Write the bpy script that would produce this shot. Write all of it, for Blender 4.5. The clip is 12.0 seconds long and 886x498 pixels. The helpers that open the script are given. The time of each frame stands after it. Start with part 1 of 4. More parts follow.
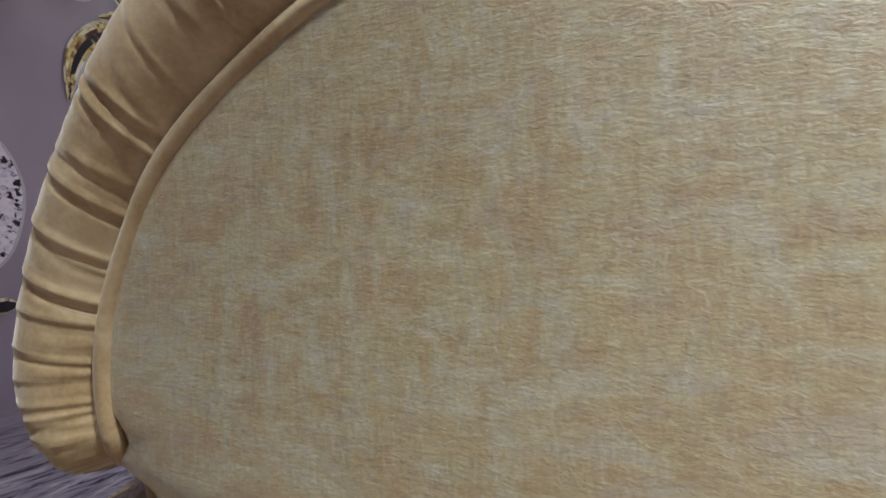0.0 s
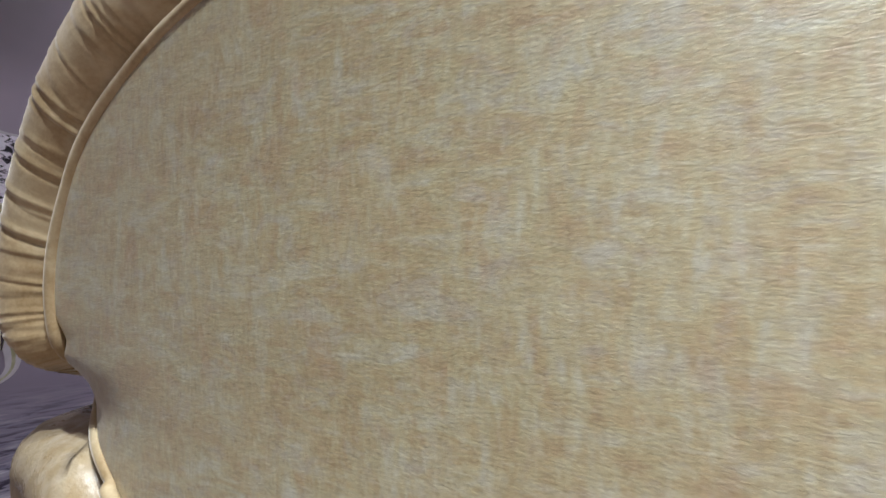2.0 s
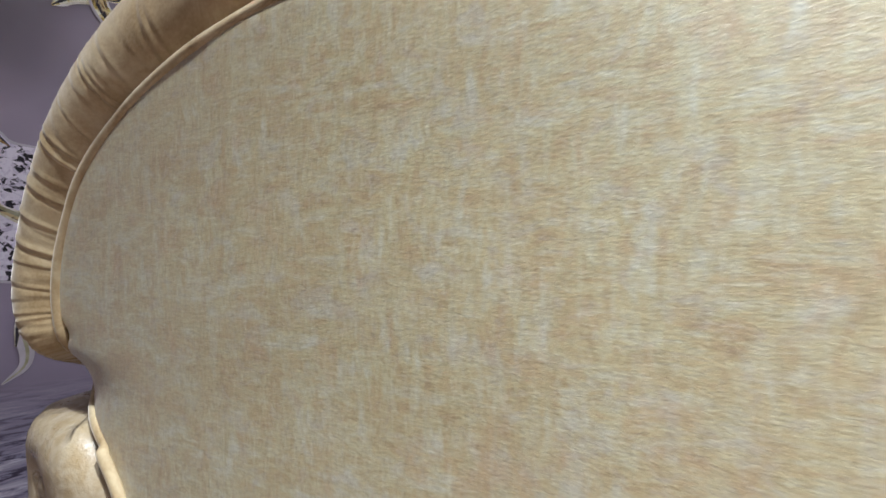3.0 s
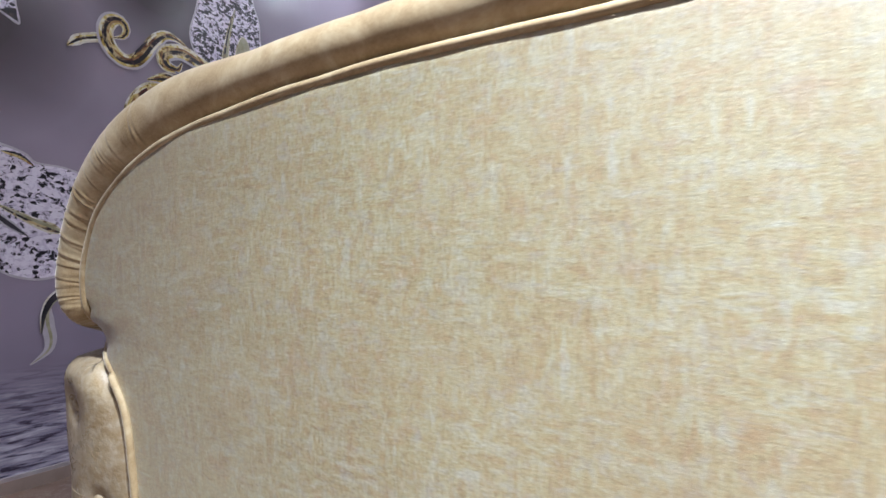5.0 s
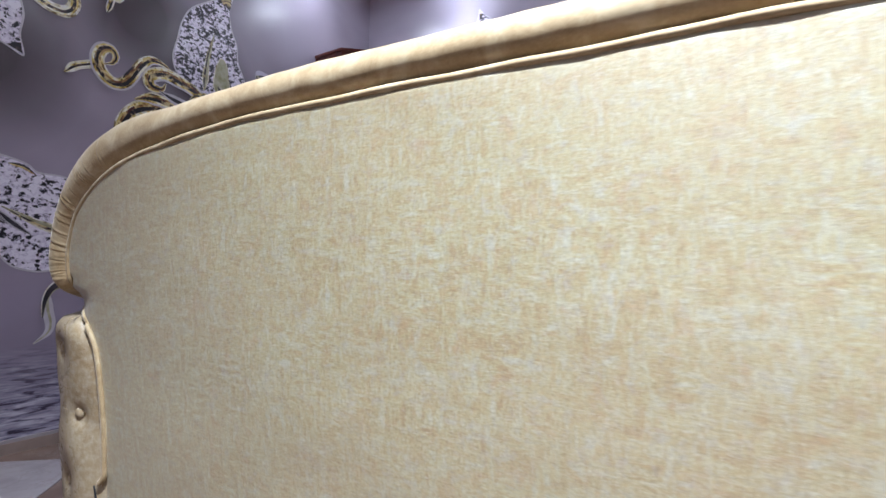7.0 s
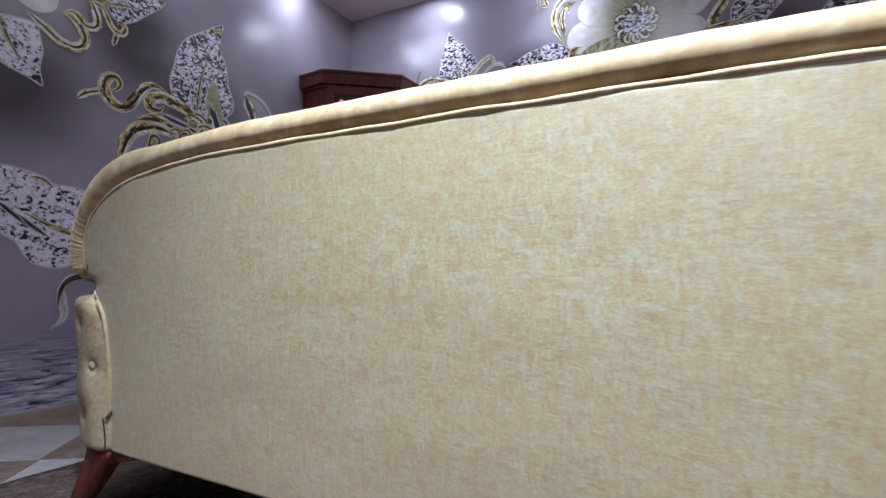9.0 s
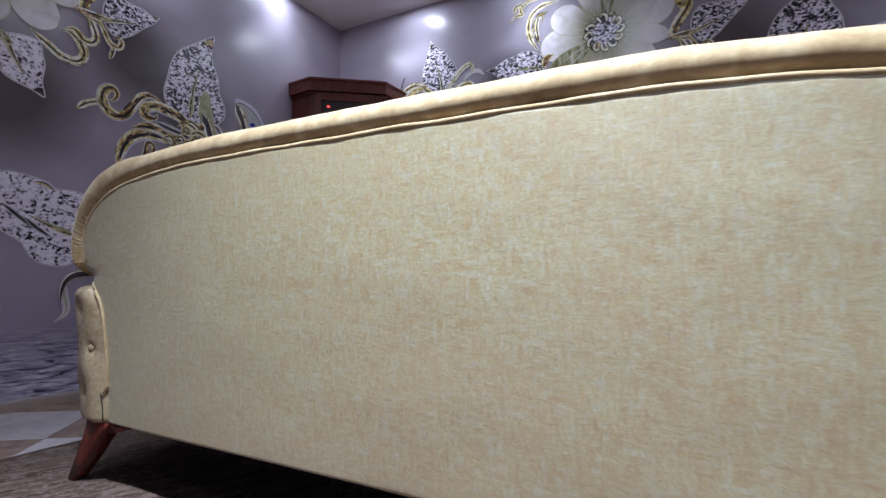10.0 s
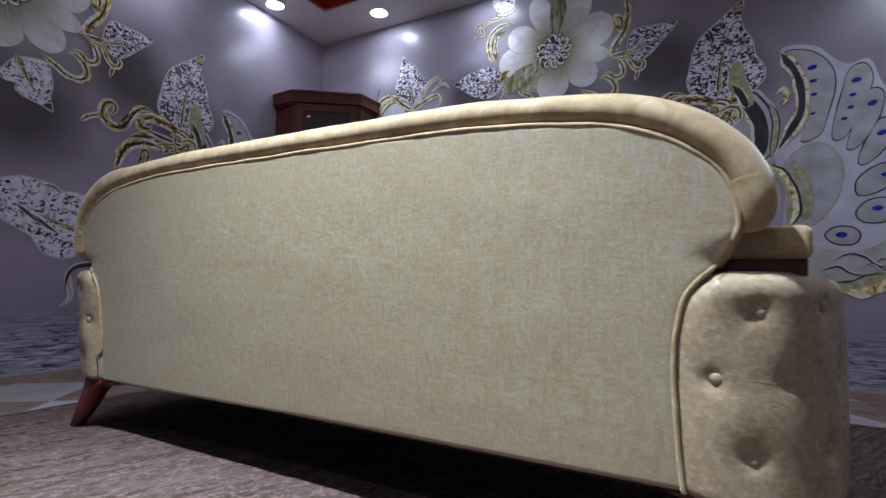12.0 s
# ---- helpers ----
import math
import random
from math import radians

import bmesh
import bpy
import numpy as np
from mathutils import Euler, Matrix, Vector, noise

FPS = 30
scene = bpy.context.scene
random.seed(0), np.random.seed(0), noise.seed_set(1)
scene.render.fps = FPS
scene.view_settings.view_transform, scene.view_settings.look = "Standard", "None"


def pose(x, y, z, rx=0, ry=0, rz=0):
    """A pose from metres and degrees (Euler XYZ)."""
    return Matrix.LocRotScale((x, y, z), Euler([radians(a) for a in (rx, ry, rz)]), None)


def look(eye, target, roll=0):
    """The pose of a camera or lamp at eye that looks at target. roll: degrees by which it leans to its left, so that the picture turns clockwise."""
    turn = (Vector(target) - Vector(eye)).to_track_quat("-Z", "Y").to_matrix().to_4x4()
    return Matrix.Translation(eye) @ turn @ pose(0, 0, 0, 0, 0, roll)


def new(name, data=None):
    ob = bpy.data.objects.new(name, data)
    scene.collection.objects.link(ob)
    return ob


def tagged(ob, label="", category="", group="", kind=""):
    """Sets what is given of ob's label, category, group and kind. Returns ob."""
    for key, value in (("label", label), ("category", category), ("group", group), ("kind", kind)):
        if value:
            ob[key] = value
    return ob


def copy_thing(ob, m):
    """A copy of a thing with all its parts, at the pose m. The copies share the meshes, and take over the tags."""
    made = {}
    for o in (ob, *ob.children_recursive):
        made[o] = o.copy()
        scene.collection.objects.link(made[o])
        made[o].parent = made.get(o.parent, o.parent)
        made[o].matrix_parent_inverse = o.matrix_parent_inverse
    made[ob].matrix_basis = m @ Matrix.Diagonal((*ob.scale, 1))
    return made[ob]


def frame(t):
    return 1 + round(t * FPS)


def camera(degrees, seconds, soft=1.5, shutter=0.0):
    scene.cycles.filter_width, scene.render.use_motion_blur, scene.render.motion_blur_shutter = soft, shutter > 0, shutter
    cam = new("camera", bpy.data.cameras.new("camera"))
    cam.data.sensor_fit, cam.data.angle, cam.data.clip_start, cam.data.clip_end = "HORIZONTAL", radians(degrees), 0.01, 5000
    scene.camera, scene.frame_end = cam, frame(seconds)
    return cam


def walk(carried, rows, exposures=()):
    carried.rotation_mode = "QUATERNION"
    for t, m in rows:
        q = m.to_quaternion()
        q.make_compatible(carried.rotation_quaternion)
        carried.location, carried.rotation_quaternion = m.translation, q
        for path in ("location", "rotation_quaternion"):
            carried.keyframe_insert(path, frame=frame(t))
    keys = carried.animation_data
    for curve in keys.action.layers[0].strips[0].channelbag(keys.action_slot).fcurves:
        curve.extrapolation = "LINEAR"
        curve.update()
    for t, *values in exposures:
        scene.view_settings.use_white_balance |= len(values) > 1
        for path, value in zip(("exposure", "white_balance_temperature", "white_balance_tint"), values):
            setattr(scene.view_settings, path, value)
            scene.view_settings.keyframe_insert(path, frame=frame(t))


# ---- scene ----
cam = camera(81.7, 12.0, shutter=0.6)
PATH = [
    (0, (0.158, -0.218, 0.75), (-0.567, 1.643, 0.861), 1.5),
    (0.5, (0.185, -0.218, 0.741), (-0.591, 1.621, 0.873), 1.9),
    (1, (0.223, -0.22, 0.731), (-0.611, 1.592, 0.865), 2.2),
    (1.5, (0.263, -0.227, 0.719), (-0.601, 1.571, 0.864), 2.3),
    (2, (0.307, -0.238, 0.715), (-0.588, 1.545, 0.856), 2.2),
    (2.5, (0.351, -0.257, 0.716), (-0.56, 1.519, 0.847), 2.0),
    (3, (0.399, -0.279, 0.723), (-0.522, 1.492, 0.85), 1.9),
    (3.2, (0.419, -0.292, 0.72), (-0.495, 1.48, 0.871), 2.2),
    (4.8, (0.649, -0.417, 0.724), (-0.298, 1.341, 0.831), 1.5),
    (5, (0.676, -0.429, 0.724), (-0.271, 1.329, 0.835), 1.5),
    (5.5, (0.754, -0.457, 0.723), (-0.197, 1.299, 0.836), 1.4),
    (6, (0.845, -0.492, 0.711), (-0.109, 1.262, 0.827), 1.4),
    (6.5, (0.939, -0.531, 0.697), (-0.014, 1.223, 0.817), 1.4),
    (7, (1.028, -0.57, 0.685), (0.072, 1.183, 0.806), 1.3),
    (7.2, (1.062, -0.587, 0.685), (0.109, 1.167, 0.8), 1.2),
    (8.8, (1.357, -0.748, 0.655), (0.391, 0.999, 0.786), 1.4),
    (9, (1.398, -0.767, 0.651), (0.43, 0.978, 0.783), 1.2),
    (9.5, (1.5, -0.813, 0.639), (0.528, 0.929, 0.771), 1.1),
    (10, (1.605, -0.86, 0.622), (0.633, 0.883, 0.757), 0.8),
    (10.5, (1.716, -0.906, 0.612), (0.74, 0.834, 0.747), 1.0),
    (11, (1.822, -0.954, 0.602), (0.846, 0.786, 0.739), 1.1),
    (11.5, (1.928, -1.004, 0.59), (0.95, 0.735, 0.727), 1.0),
    (12, (2.032, -1.048, 0.573), (1.049, 0.688, 0.711), 1.1),
]
EXPOSURES = [(0.0, 0.38, 6400, 8), (1.5, 0.46, 6300, 8), (3.0, 0.56, 6100, 8), (5.0, 0.58, 5900, 10), (7.0, 0.40, 5750, 10), (9.0, 0.03, 5700, 10), (10.5, -0.17, 5700, 10), (12.0, -0.38, 5650, 10)]
walk(cam, [(t, look(eye, target, roll)) for t, eye, target, roll in PATH], EXPOSURES)

# ---------------------------------------------------------------- world and room sizes
WX, WY = -1.32, 2.482          # inner faces of the two mural walls
EX, SY = 4.3, -2.7              # the plain walls that close the room
CEIL = 2.816
XC = 0.983                      # middle of the sofa
LAMP_WATTS = 16.0

world = bpy.data.worlds.new("world")
world.use_nodes = True
world.node_tree.nodes["Background"].inputs[0].default_value = (0.5, 0.5, 0.6, 1)
world.node_tree.nodes["Background"].inputs[1].default_value = 0.02
scene.world = world


# ---------------------------------------------------------------- material helpers
class Mat:
    """A small wrapper round a node material."""

    def __init__(self, name, rough=0.6, metal=0.0, spec=0.5):
        self.m = bpy.data.materials.new(name)
        self.m.use_nodes = True
        self.t = self.m.node_tree
        self.b = self.t.nodes["Principled BSDF"]
        self.b.inputs["Roughness"].default_value = rough
        self.b.inputs["Metallic"].default_value = metal
        self.b.inputs["Specular IOR Level"].default_value = spec
        self.coord = None

    def node(self, kind, **inputs):
        n = self.t.nodes.new(kind)
        for k, v in inputs.items():
            n.inputs[k.replace("_", " ")].default_value = v
        return n

    def link(self, a, b):
        self.t.links.new(a, b)

    def place(self, scale=(1, 1, 1), turn=(0, 0, 0), kind="Object"):
        if self.coord is None:
            self.coord = self.t.nodes.new("ShaderNodeTexCoord")
        m = self.t.nodes.new("ShaderNodeMapping")
        m.inputs["Scale"].default_value = scale
        m.inputs["Rotation"].default_value = [radians(a) for a in turn]
        self.link(self.coord.outputs[kind], m.inputs["Vector"])
        return m.outputs[0]

    def turned(self, degrees, scale):
        """Coordinates turned about z first, then stretched."""
        m = self.t.nodes.new("ShaderNodeMapping")
        m.inputs["Scale"].default_value = scale
        self.link(self.place(turn=(0, 0, -degrees)), m.inputs["Vector"])
        return m.outputs[0]

    def noise(self, where, scale, detail=4.0, rough=0.55, distort=0.0):
        n = self.node("ShaderNodeTexNoise", Scale=scale, Detail=detail, Roughness=rough, Distortion=distort)
        self.link(where, n.inputs["Vector"])
        return n.outputs["Fac"]

    def ramp(self, fac, *stops):
        r = self.t.nodes.new("ShaderNodeValToRGB")
        e = r.color_ramp.elements
        while len(e) < len(stops):
            e.new(0.5)
        for el, (p, c) in zip(e, stops):
            el.position = p
            el.color = (*c, 1) if len(c) == 3 else c
        self.link(fac, r.inputs["Fac"])
        return r.outputs["Color"]

    def mix(self, fac, a, b, blend="MIX"):
        n = self.t.nodes.new("ShaderNodeMix")
        n.data_type, n.blend_type = "RGBA", blend
        for sock, v in ((n.inputs[0], fac), (n.inputs[6], a), (n.inputs[7], b)):
            if isinstance(v, (int, float)):
                sock.default_value = v
            elif isinstance(v, tuple):
                sock.default_value = (*v, 1)
            else:
                self.link(v, sock)
        return n.outputs[2]

    def maths(self, op, a, b=0.0):
        n = self.t.nodes.new("ShaderNodeMath")
        n.operation = op
        for sock, v in zip(n.inputs, (a, b)):
            if isinstance(v, (int, float)):
                sock.default_value = v
            else:
                self.link(v, sock)
        return n.outputs[0]

    def colour(self, c):
        if isinstance(c, tuple):
            self.b.inputs["Base Color"].default_value = (*c, 1)
        else:
            self.link(c, self.b.inputs["Base Color"])
        return self

    def bump(self, height, strength=0.3, distance=0.002):
        n = self.node("ShaderNodeBump", Strength=strength, Distance=distance)
        self.link(height, n.inputs["Height"])
        self.link(n.outputs[0], self.b.inputs["Normal"])
        return self

    def roughness(self, v):
        self.link(v, self.b.inputs["Roughness"])
        return self


def plain(name, colour, rough=0.6, metal=0.0, vary=0.12, scale=30.0, bump=0.1):
    """A plain surface with a little variation at two scales and a fine relief."""
    m = Mat(name, rough, metal)
    w = m.place()
    f = m.mix(0.5, m.noise(w, scale), m.noise(w, scale / 9, 2))
    lo = tuple(c * (1 - vary) for c in colour)
    hi = tuple(min(1, c * (1 + vary)) for c in colour)
    m.colour(m.ramp(f, (0.3, lo), (0.7, hi)))
    m.bump(m.noise(w, scale * 6), bump, 0.001)
    return m.m


# ---------------------------------------------------------------- materials
def chenille():
    """Slubbed satin chenille: peach, ochre, cream and grey threads in crossing blocks."""
    m = Mat("slub_chenille", 0.5, 0.12, 0.9)
    flat_block = m.noise(m.place((29, 30, 105)), 1.0, 6, 0.72, 0.5)
    tall_block = m.noise(m.place((112, 30, 27)), 1.0, 6, 0.72, 0.5)
    hue = m.noise(m.place((42, 30, 26)), 1.0, 5, 0.7, 0.4)
    wide = m.noise(m.place((5, 8, 5)), 1.0, 4, 0.6)
    across = m.noise(m.place((150, 60, 520)), 1.0, 4, 0.65, 0.7)
    down = m.noise(m.place((520, 60, 150)), 1.0, 4, 0.65, 0.7)
    stops = ((0.37, (0.395, 0.293, 0.145)), (0.45, (0.445, 0.365, 0.178)), (0.53, (0.485, 0.447, 0.25)), (0.62, (0.52, 0.52, 0.395)))
    c = m.mix(m.ramp(hue, (0.40, (0, 0, 0)), (0.60, (1, 1, 1))), m.ramp(flat_block, *stops), m.ramp(tall_block, *stops))
    # grey threads and peach slubs
    grey = m.noise(m.place((55, 30, 70)), 1.0, 6, 0.75, 0.8)
    c = m.mix(m.ramp(grey, (0.52, (0, 0, 0)), (0.64, (0.45, 0.45, 0.45))), c, (0.43, 0.43, 0.40))
    peach = m.noise(m.place((34, 30, 28)), 1.0, 5, 0.7, 0.6)
    c = m.mix(m.ramp(peach, (0.54, (0, 0, 0)), (0.66, (0.45, 0.45, 0.45))), c, (0.44, 0.285, 0.14))
    c = m.mix(m.ramp(wide, (0.38, (0.18, 0.18, 0.18)), (0.60, (0, 0, 0))), c, (0.42, 0.295, 0.155))
    # pale threads here and there along both directions, their sparkle put into the colour
    for size, most in (((60, 60, 330), 0.42), ((330, 60, 60), 0.42), ((210, 60, 240), 0.32)):
        fleck = m.noise(m.place(size), 1.0, 4, 0.7, 0.5)
        c = m.mix(m.ramp(fleck, (0.57, (0, 0, 0)), (0.68, (most, most, most))), c, (0.61, 0.60, 0.46))
    weave = m.mix(0.5, m.ramp(across, (0.38, (0.68, 0.64, 0.58)), (0.54, (1, 1, 1))), m.ramp(down, (0.38, (0.70, 0.66, 0.60)), (0.54, (1, 1, 1))))
    m.colour(m.mix(1.0, c, weave, "MULTIPLY"))
    h = m.mix(0.42, m.noise(m.place((260, 60, 640)), 1.0, 4, 0.7, 0.8), m.noise(m.place((640, 60, 260)), 1.0, 4, 0.7, 0.8))
    m.bump(h, 0.32, 0.0013)
    # floated satin threads catch the light
    m.b.inputs["Coat Weight"].default_value = 0.9
    m.b.inputs["Coat Roughness"].default_value = 0.36
    m.b.inputs["Coat IOR"].default_value = 2.2
    m.link(m.b.inputs["Normal"].links[0].from_socket, m.b.inputs["Coat Normal"])
    m.b.inputs["Sheen Weight"].default_value = 0.12
    m.b.inputs["Sheen Roughness"].default_value = 0.4
    m.b.inputs["Sheen Tint"].default_value = (1, 0.98, 0.92, 1)
    return m.m


def velvet():
    m = Mat("gold_velvet", 0.7, spec=0.25)
    w = m.place()
    big, fine = m.noise(w, 22, 5, 0.7, 0.5), m.noise(w, 420, 3)
    c = m.ramp(big, (0.32, (0.27, 0.185, 0.085)), (0.5, (0.375, 0.28, 0.15)), (0.68, (0.49, 0.405, 0.25)))
    m.colour(m.mix(m.ramp(fine, (0.35, (0, 0, 0)), (0.7, (0.25, 0.25, 0.25))), c, (0.58, 0.46, 0.27)))
    m.bump(m.mix(0.7, fine, m.noise(w, 60, 3)), 0.25, 0.001)
    m.b.inputs["Sheen Weight"].default_value = 0.65
    m.b.inputs["Sheen Roughness"].default_value = 0.35
    m.b.inputs["Sheen Tint"].default_value = (1, 0.96, 0.86, 1)
    return m.m


def leatherette():
    m = Mat("cream_leatherette", 0.46, spec=0.4)
    w = m.place()
    patch = m.noise(w, 16, 4, 0.6)
    c = m.ramp(patch, (0.32, (0.29, 0.21, 0.11)), (0.68, (0.40, 0.32, 0.19)))
    m.colour(m.mix(m.ramp(m.noise(w, 90, 4), (0.4, (0, 0, 0)), (0.7, (0.4, 0.4, 0.4))), c, (0.60, 0.55, 0.44)))
    m.roughness(m.ramp(m.noise(w, 28, 5, 0.7, 0.8), (0.40, (0.50, 0.50, 0.50)), (0.60, (0.24, 0.24, 0.24))))
    m.bump(m.mix(0.5, m.noise(w, 220, 3), m.noise(w, 34, 5, 0.65)), 0.5, 0.0022)
    return m.m


def dark_wood():
    m = Mat("red_brown_wood", 0.32)
    grain = m.noise(m.place((60, 60, 6)), 1.0, 5, 0.6, 0.6)
    m.colour(m.ramp(grain, (0.3, (0.050, 0.008, 0.006)), (0.55, (0.12, 0.02, 0.013)), (0.75, (0.18, 0.036, 0.022))))
    m.bump(grain, 0.15, 0.001)
    return m.m


def mural_paper():
    """Satin wallpaper, mauve grey above, rippled water below the horizon."""
    m = Mat("mural_paper", 0.24, spec=0.5)
    w = m.place()
    sep = m.t.nodes.new("ShaderNodeSeparateXYZ")
    m.link(m.coord.outputs["Object"], sep.inputs[0])
    z = m.maths("MULTIPLY", sep.outputs[2], 0.3571)
    cloud = m.noise(m.place((0.9, 0.9, 1.3), (0, 0, 0)), 1.2, 3, 0.5, 0.4)
    sky = m.ramp(z, (0.05, (0.24, 0.21, 0.28)), (0.16, (0.34, 0.295, 0.385)), (0.35, (0.43, 0.375, 0.46)), (0.6, (0.35, 0.31, 0.37)), (1.0, (0.42, 0.385, 0.46)))
    sky = m.mix(m.ramp(cloud, (0.42, (0, 0, 0)), (0.72, (0.55, 0.55, 0.55))), sky, (0.17, 0.15, 0.18))
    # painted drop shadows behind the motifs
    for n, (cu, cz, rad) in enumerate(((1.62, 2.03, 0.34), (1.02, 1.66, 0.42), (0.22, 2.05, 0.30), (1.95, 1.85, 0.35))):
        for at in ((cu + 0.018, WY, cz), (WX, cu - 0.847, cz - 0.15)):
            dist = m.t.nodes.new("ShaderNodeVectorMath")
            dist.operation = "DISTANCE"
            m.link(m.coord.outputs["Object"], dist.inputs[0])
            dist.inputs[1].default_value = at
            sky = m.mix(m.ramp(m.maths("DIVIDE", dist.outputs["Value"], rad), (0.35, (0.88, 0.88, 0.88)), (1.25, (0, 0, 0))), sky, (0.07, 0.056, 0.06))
    ripple = m.noise(m.place((7.5, 7.5, 75)), 1.0, 5, 0.6, 0.9)
    water = m.ramp(ripple, (0.38, (0.06, 0.05, 0.08)), (0.45, (0.26, 0.24, 0.33)), (0.55, (0.40, 0.375, 0.47)), (0.66, (0.62, 0.60, 0.68)))
    shore = m.ramp(z, (0.07, (1, 1, 1)), (0.145, (0, 0, 0)))
    c = m.mix(shore, sky, water)
    m.colour(c)
    # the paper hangs in faint waves
    m.bump(m.mix(0.06, m.noise(m.place((2.6, 2.6, 0.9)), 1.0, 3, 0.5, 0.6), m.noise(w, 260, 3)), 0.30, 0.012)
    return m.m


def speckled_leaf(name, shift, scale):
    """Pale crystal print broken by small dark chips; shift sets how many."""
    m = Mat(name, 0.3)
    w = m.place()
    v = m.node("ShaderNodeTexVoronoi", Scale=scale)
    m.link(m.place((1, 1, 1.5)), v.inputs["Vector"])
    chip = m.t.nodes.new("ShaderNodeSeparateColor")
    m.link(v.outputs["Color"], chip.inputs[0])
    f = m.maths("ADD", m.maths("MULTIPLY", chip.outputs[0], 0.34), m.maths("ADD", m.noise(w, 26, 5, 0.75, 1.4), shift))
    c = m.ramp(f, (0.60, (0.010, 0.008, 0.012)), (0.63, (0.10, 0.09, 0.12)), (0.66, (0.66, 0.60, 0.73)), (0.84, (0.93, 0.89, 0.98)))
    m.colour(c)
    return m.m


def printed(name, lo, hi, scale=9.0, rough=0.3):
    m = Mat(name, rough)
    m.colour(m.ramp(m.noise(m.place(), scale, 3), (0.32, lo), (0.68, hi)))
    return m.m


def petal_paint():
    m = Mat("white_petal", 0.3)
    w = m.place()
    n = m.noise(w, 7, 4, 0.6, 0.5)
    heart = m.t.nodes.new("ShaderNodeVectorMath")
    heart.operation = "DISTANCE"
    m.link(m.coord.outputs["Object"], heart.inputs[0])
    heart.inputs[1].default_value = (0.91, 0, 2.29)
    c = m.ramp(n, (0.34, (0.58, 0.56, 0.54)), (0.48, (0.74, 0.70, 0.73)), (0.66, (0.86, 0.83, 0.88)))
    m.colour(m.mix(m.ramp(heart.outputs["Value"], (0.12, (0.95, 0.95, 0.95)), (0.33, (0, 0, 0))), c, (0.27, 0.24, 0.11)))
    return m.m


def green_petal():
    """Thin olive petals that lie behind the white ones, dark veined."""
    m = Mat("green_petal", 0.3)
    c = m.ramp(m.noise(m.place((40, 40, 9)), 1.0, 4, 0.6, 0.4), (0.36, (0.07, 0.062, 0.022)), (0.52, (0.25, 0.24, 0.13)), (0.66, (0.48, 0.47, 0.36)))
    m.colour(c)
    return m.m


def floor_tile(name, lo, hi, vein):
    m = Mat(name, 0.25)
    w = m.place(kind="Object")
    r = m.t.nodes.new("ShaderNodeObjectInfo")
    off = m.t.nodes.new("ShaderNodeVectorMath")
    off.operation = "MULTIPLY_ADD"
    off.inputs[1].default_value = (1, 1, 1)
    cmb = m.t.nodes.new("ShaderNodeCombineXYZ")
    m.link(m.maths("MULTIPLY", r.outputs["Random"], 40.0), cmb.inputs[0])
    m.link(w, off.inputs[0])
    m.link(cmb.outputs[0], off.inputs[2])
    c = m.ramp(m.noise(off.outputs[0], 7, 5, 0.6, 0.8), (0.32, lo), (0.68, hi))
    m.colour(m.mix(m.ramp(m.noise(off.outputs[0], 3, 6, 0.7, 1.6), (0.48, (0, 0, 0)), (0.5, (0.5, 0.5, 0.5)), (0.52, (0, 0, 0))), c, vein))
    return m.m


def rug_pile():
    m = Mat("heathered_rug", 0.95, spec=0.1)
    streak = m.noise(m.turned(68, (3.5, 30, 10)), 1.0, 6, 0.75)
    patch = m.noise(m.place((5, 5, 5)), 1.0, 4, 0.65, 0.6)
    tuft = m.noise(m.turned(68, (42, 80, 60)), 1.0, 5, 0.8)
    fleck = m.noise(m.place(), 95, 3, 0.75)
    c = m.ramp(streak, (0.40, (0.032, 0.019, 0.015)), (0.5, (0.068, 0.044, 0.036)), (0.60, (0.140, 0.102, 0.086)))
    c = m.mix(m.ramp(patch, (0.45, (0, 0, 0)), (0.62, (0.5, 0.5, 0.5))), c, (0.105, 0.077, 0.065))
    c = m.mix(m.ramp(tuft, (0.50, (0, 0, 0)), (0.60, (0.75, 0.75, 0.75))), c, (0.24, 0.186, 0.162))
    c = m.mix(m.ramp(fleck, (0.36, (0.8, 0.8, 0.8)), (0.47, (0, 0, 0))), c, (0.09, 0.066, 0.056))
    m.colour(c)
    m.bump(m.mix(0.5, tuft, m.noise(m.place(), 60, 4, 0.7)), 1.0, 0.010)
    return m.m


def lamp_glow():
    m = Mat("lamp_glow", 0.5)
    m.b.inputs["Base Color"].default_value = (1, 1, 1, 1)
    m.b.inputs["Emission Color"].default_value = (0.93, 0.95, 1.0, 1)
    m.b.inputs["Emission Strength"].default_value = 75.0
    return m.m


CHENILLE, VELVET, LEATHER, WOOD = chenille(), velvet(), leatherette(), dark_wood()
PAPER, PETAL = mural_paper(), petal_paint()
GREEN_PETAL = green_petal()
LEAF, LEAF_PALE = speckled_leaf("crystal_leaf", -0.005, 70), speckled_leaf("pale_crystal_leaf", 0.085, 62)
def broken(name, scale, *stops):
    """A print that breaks up along its length, like drawn metal."""
    m = Mat(name, 0.28)
    m.colour(m.ramp(m.noise(m.place(), scale, 4, 0.65, 0.8), *stops))
    return m.m


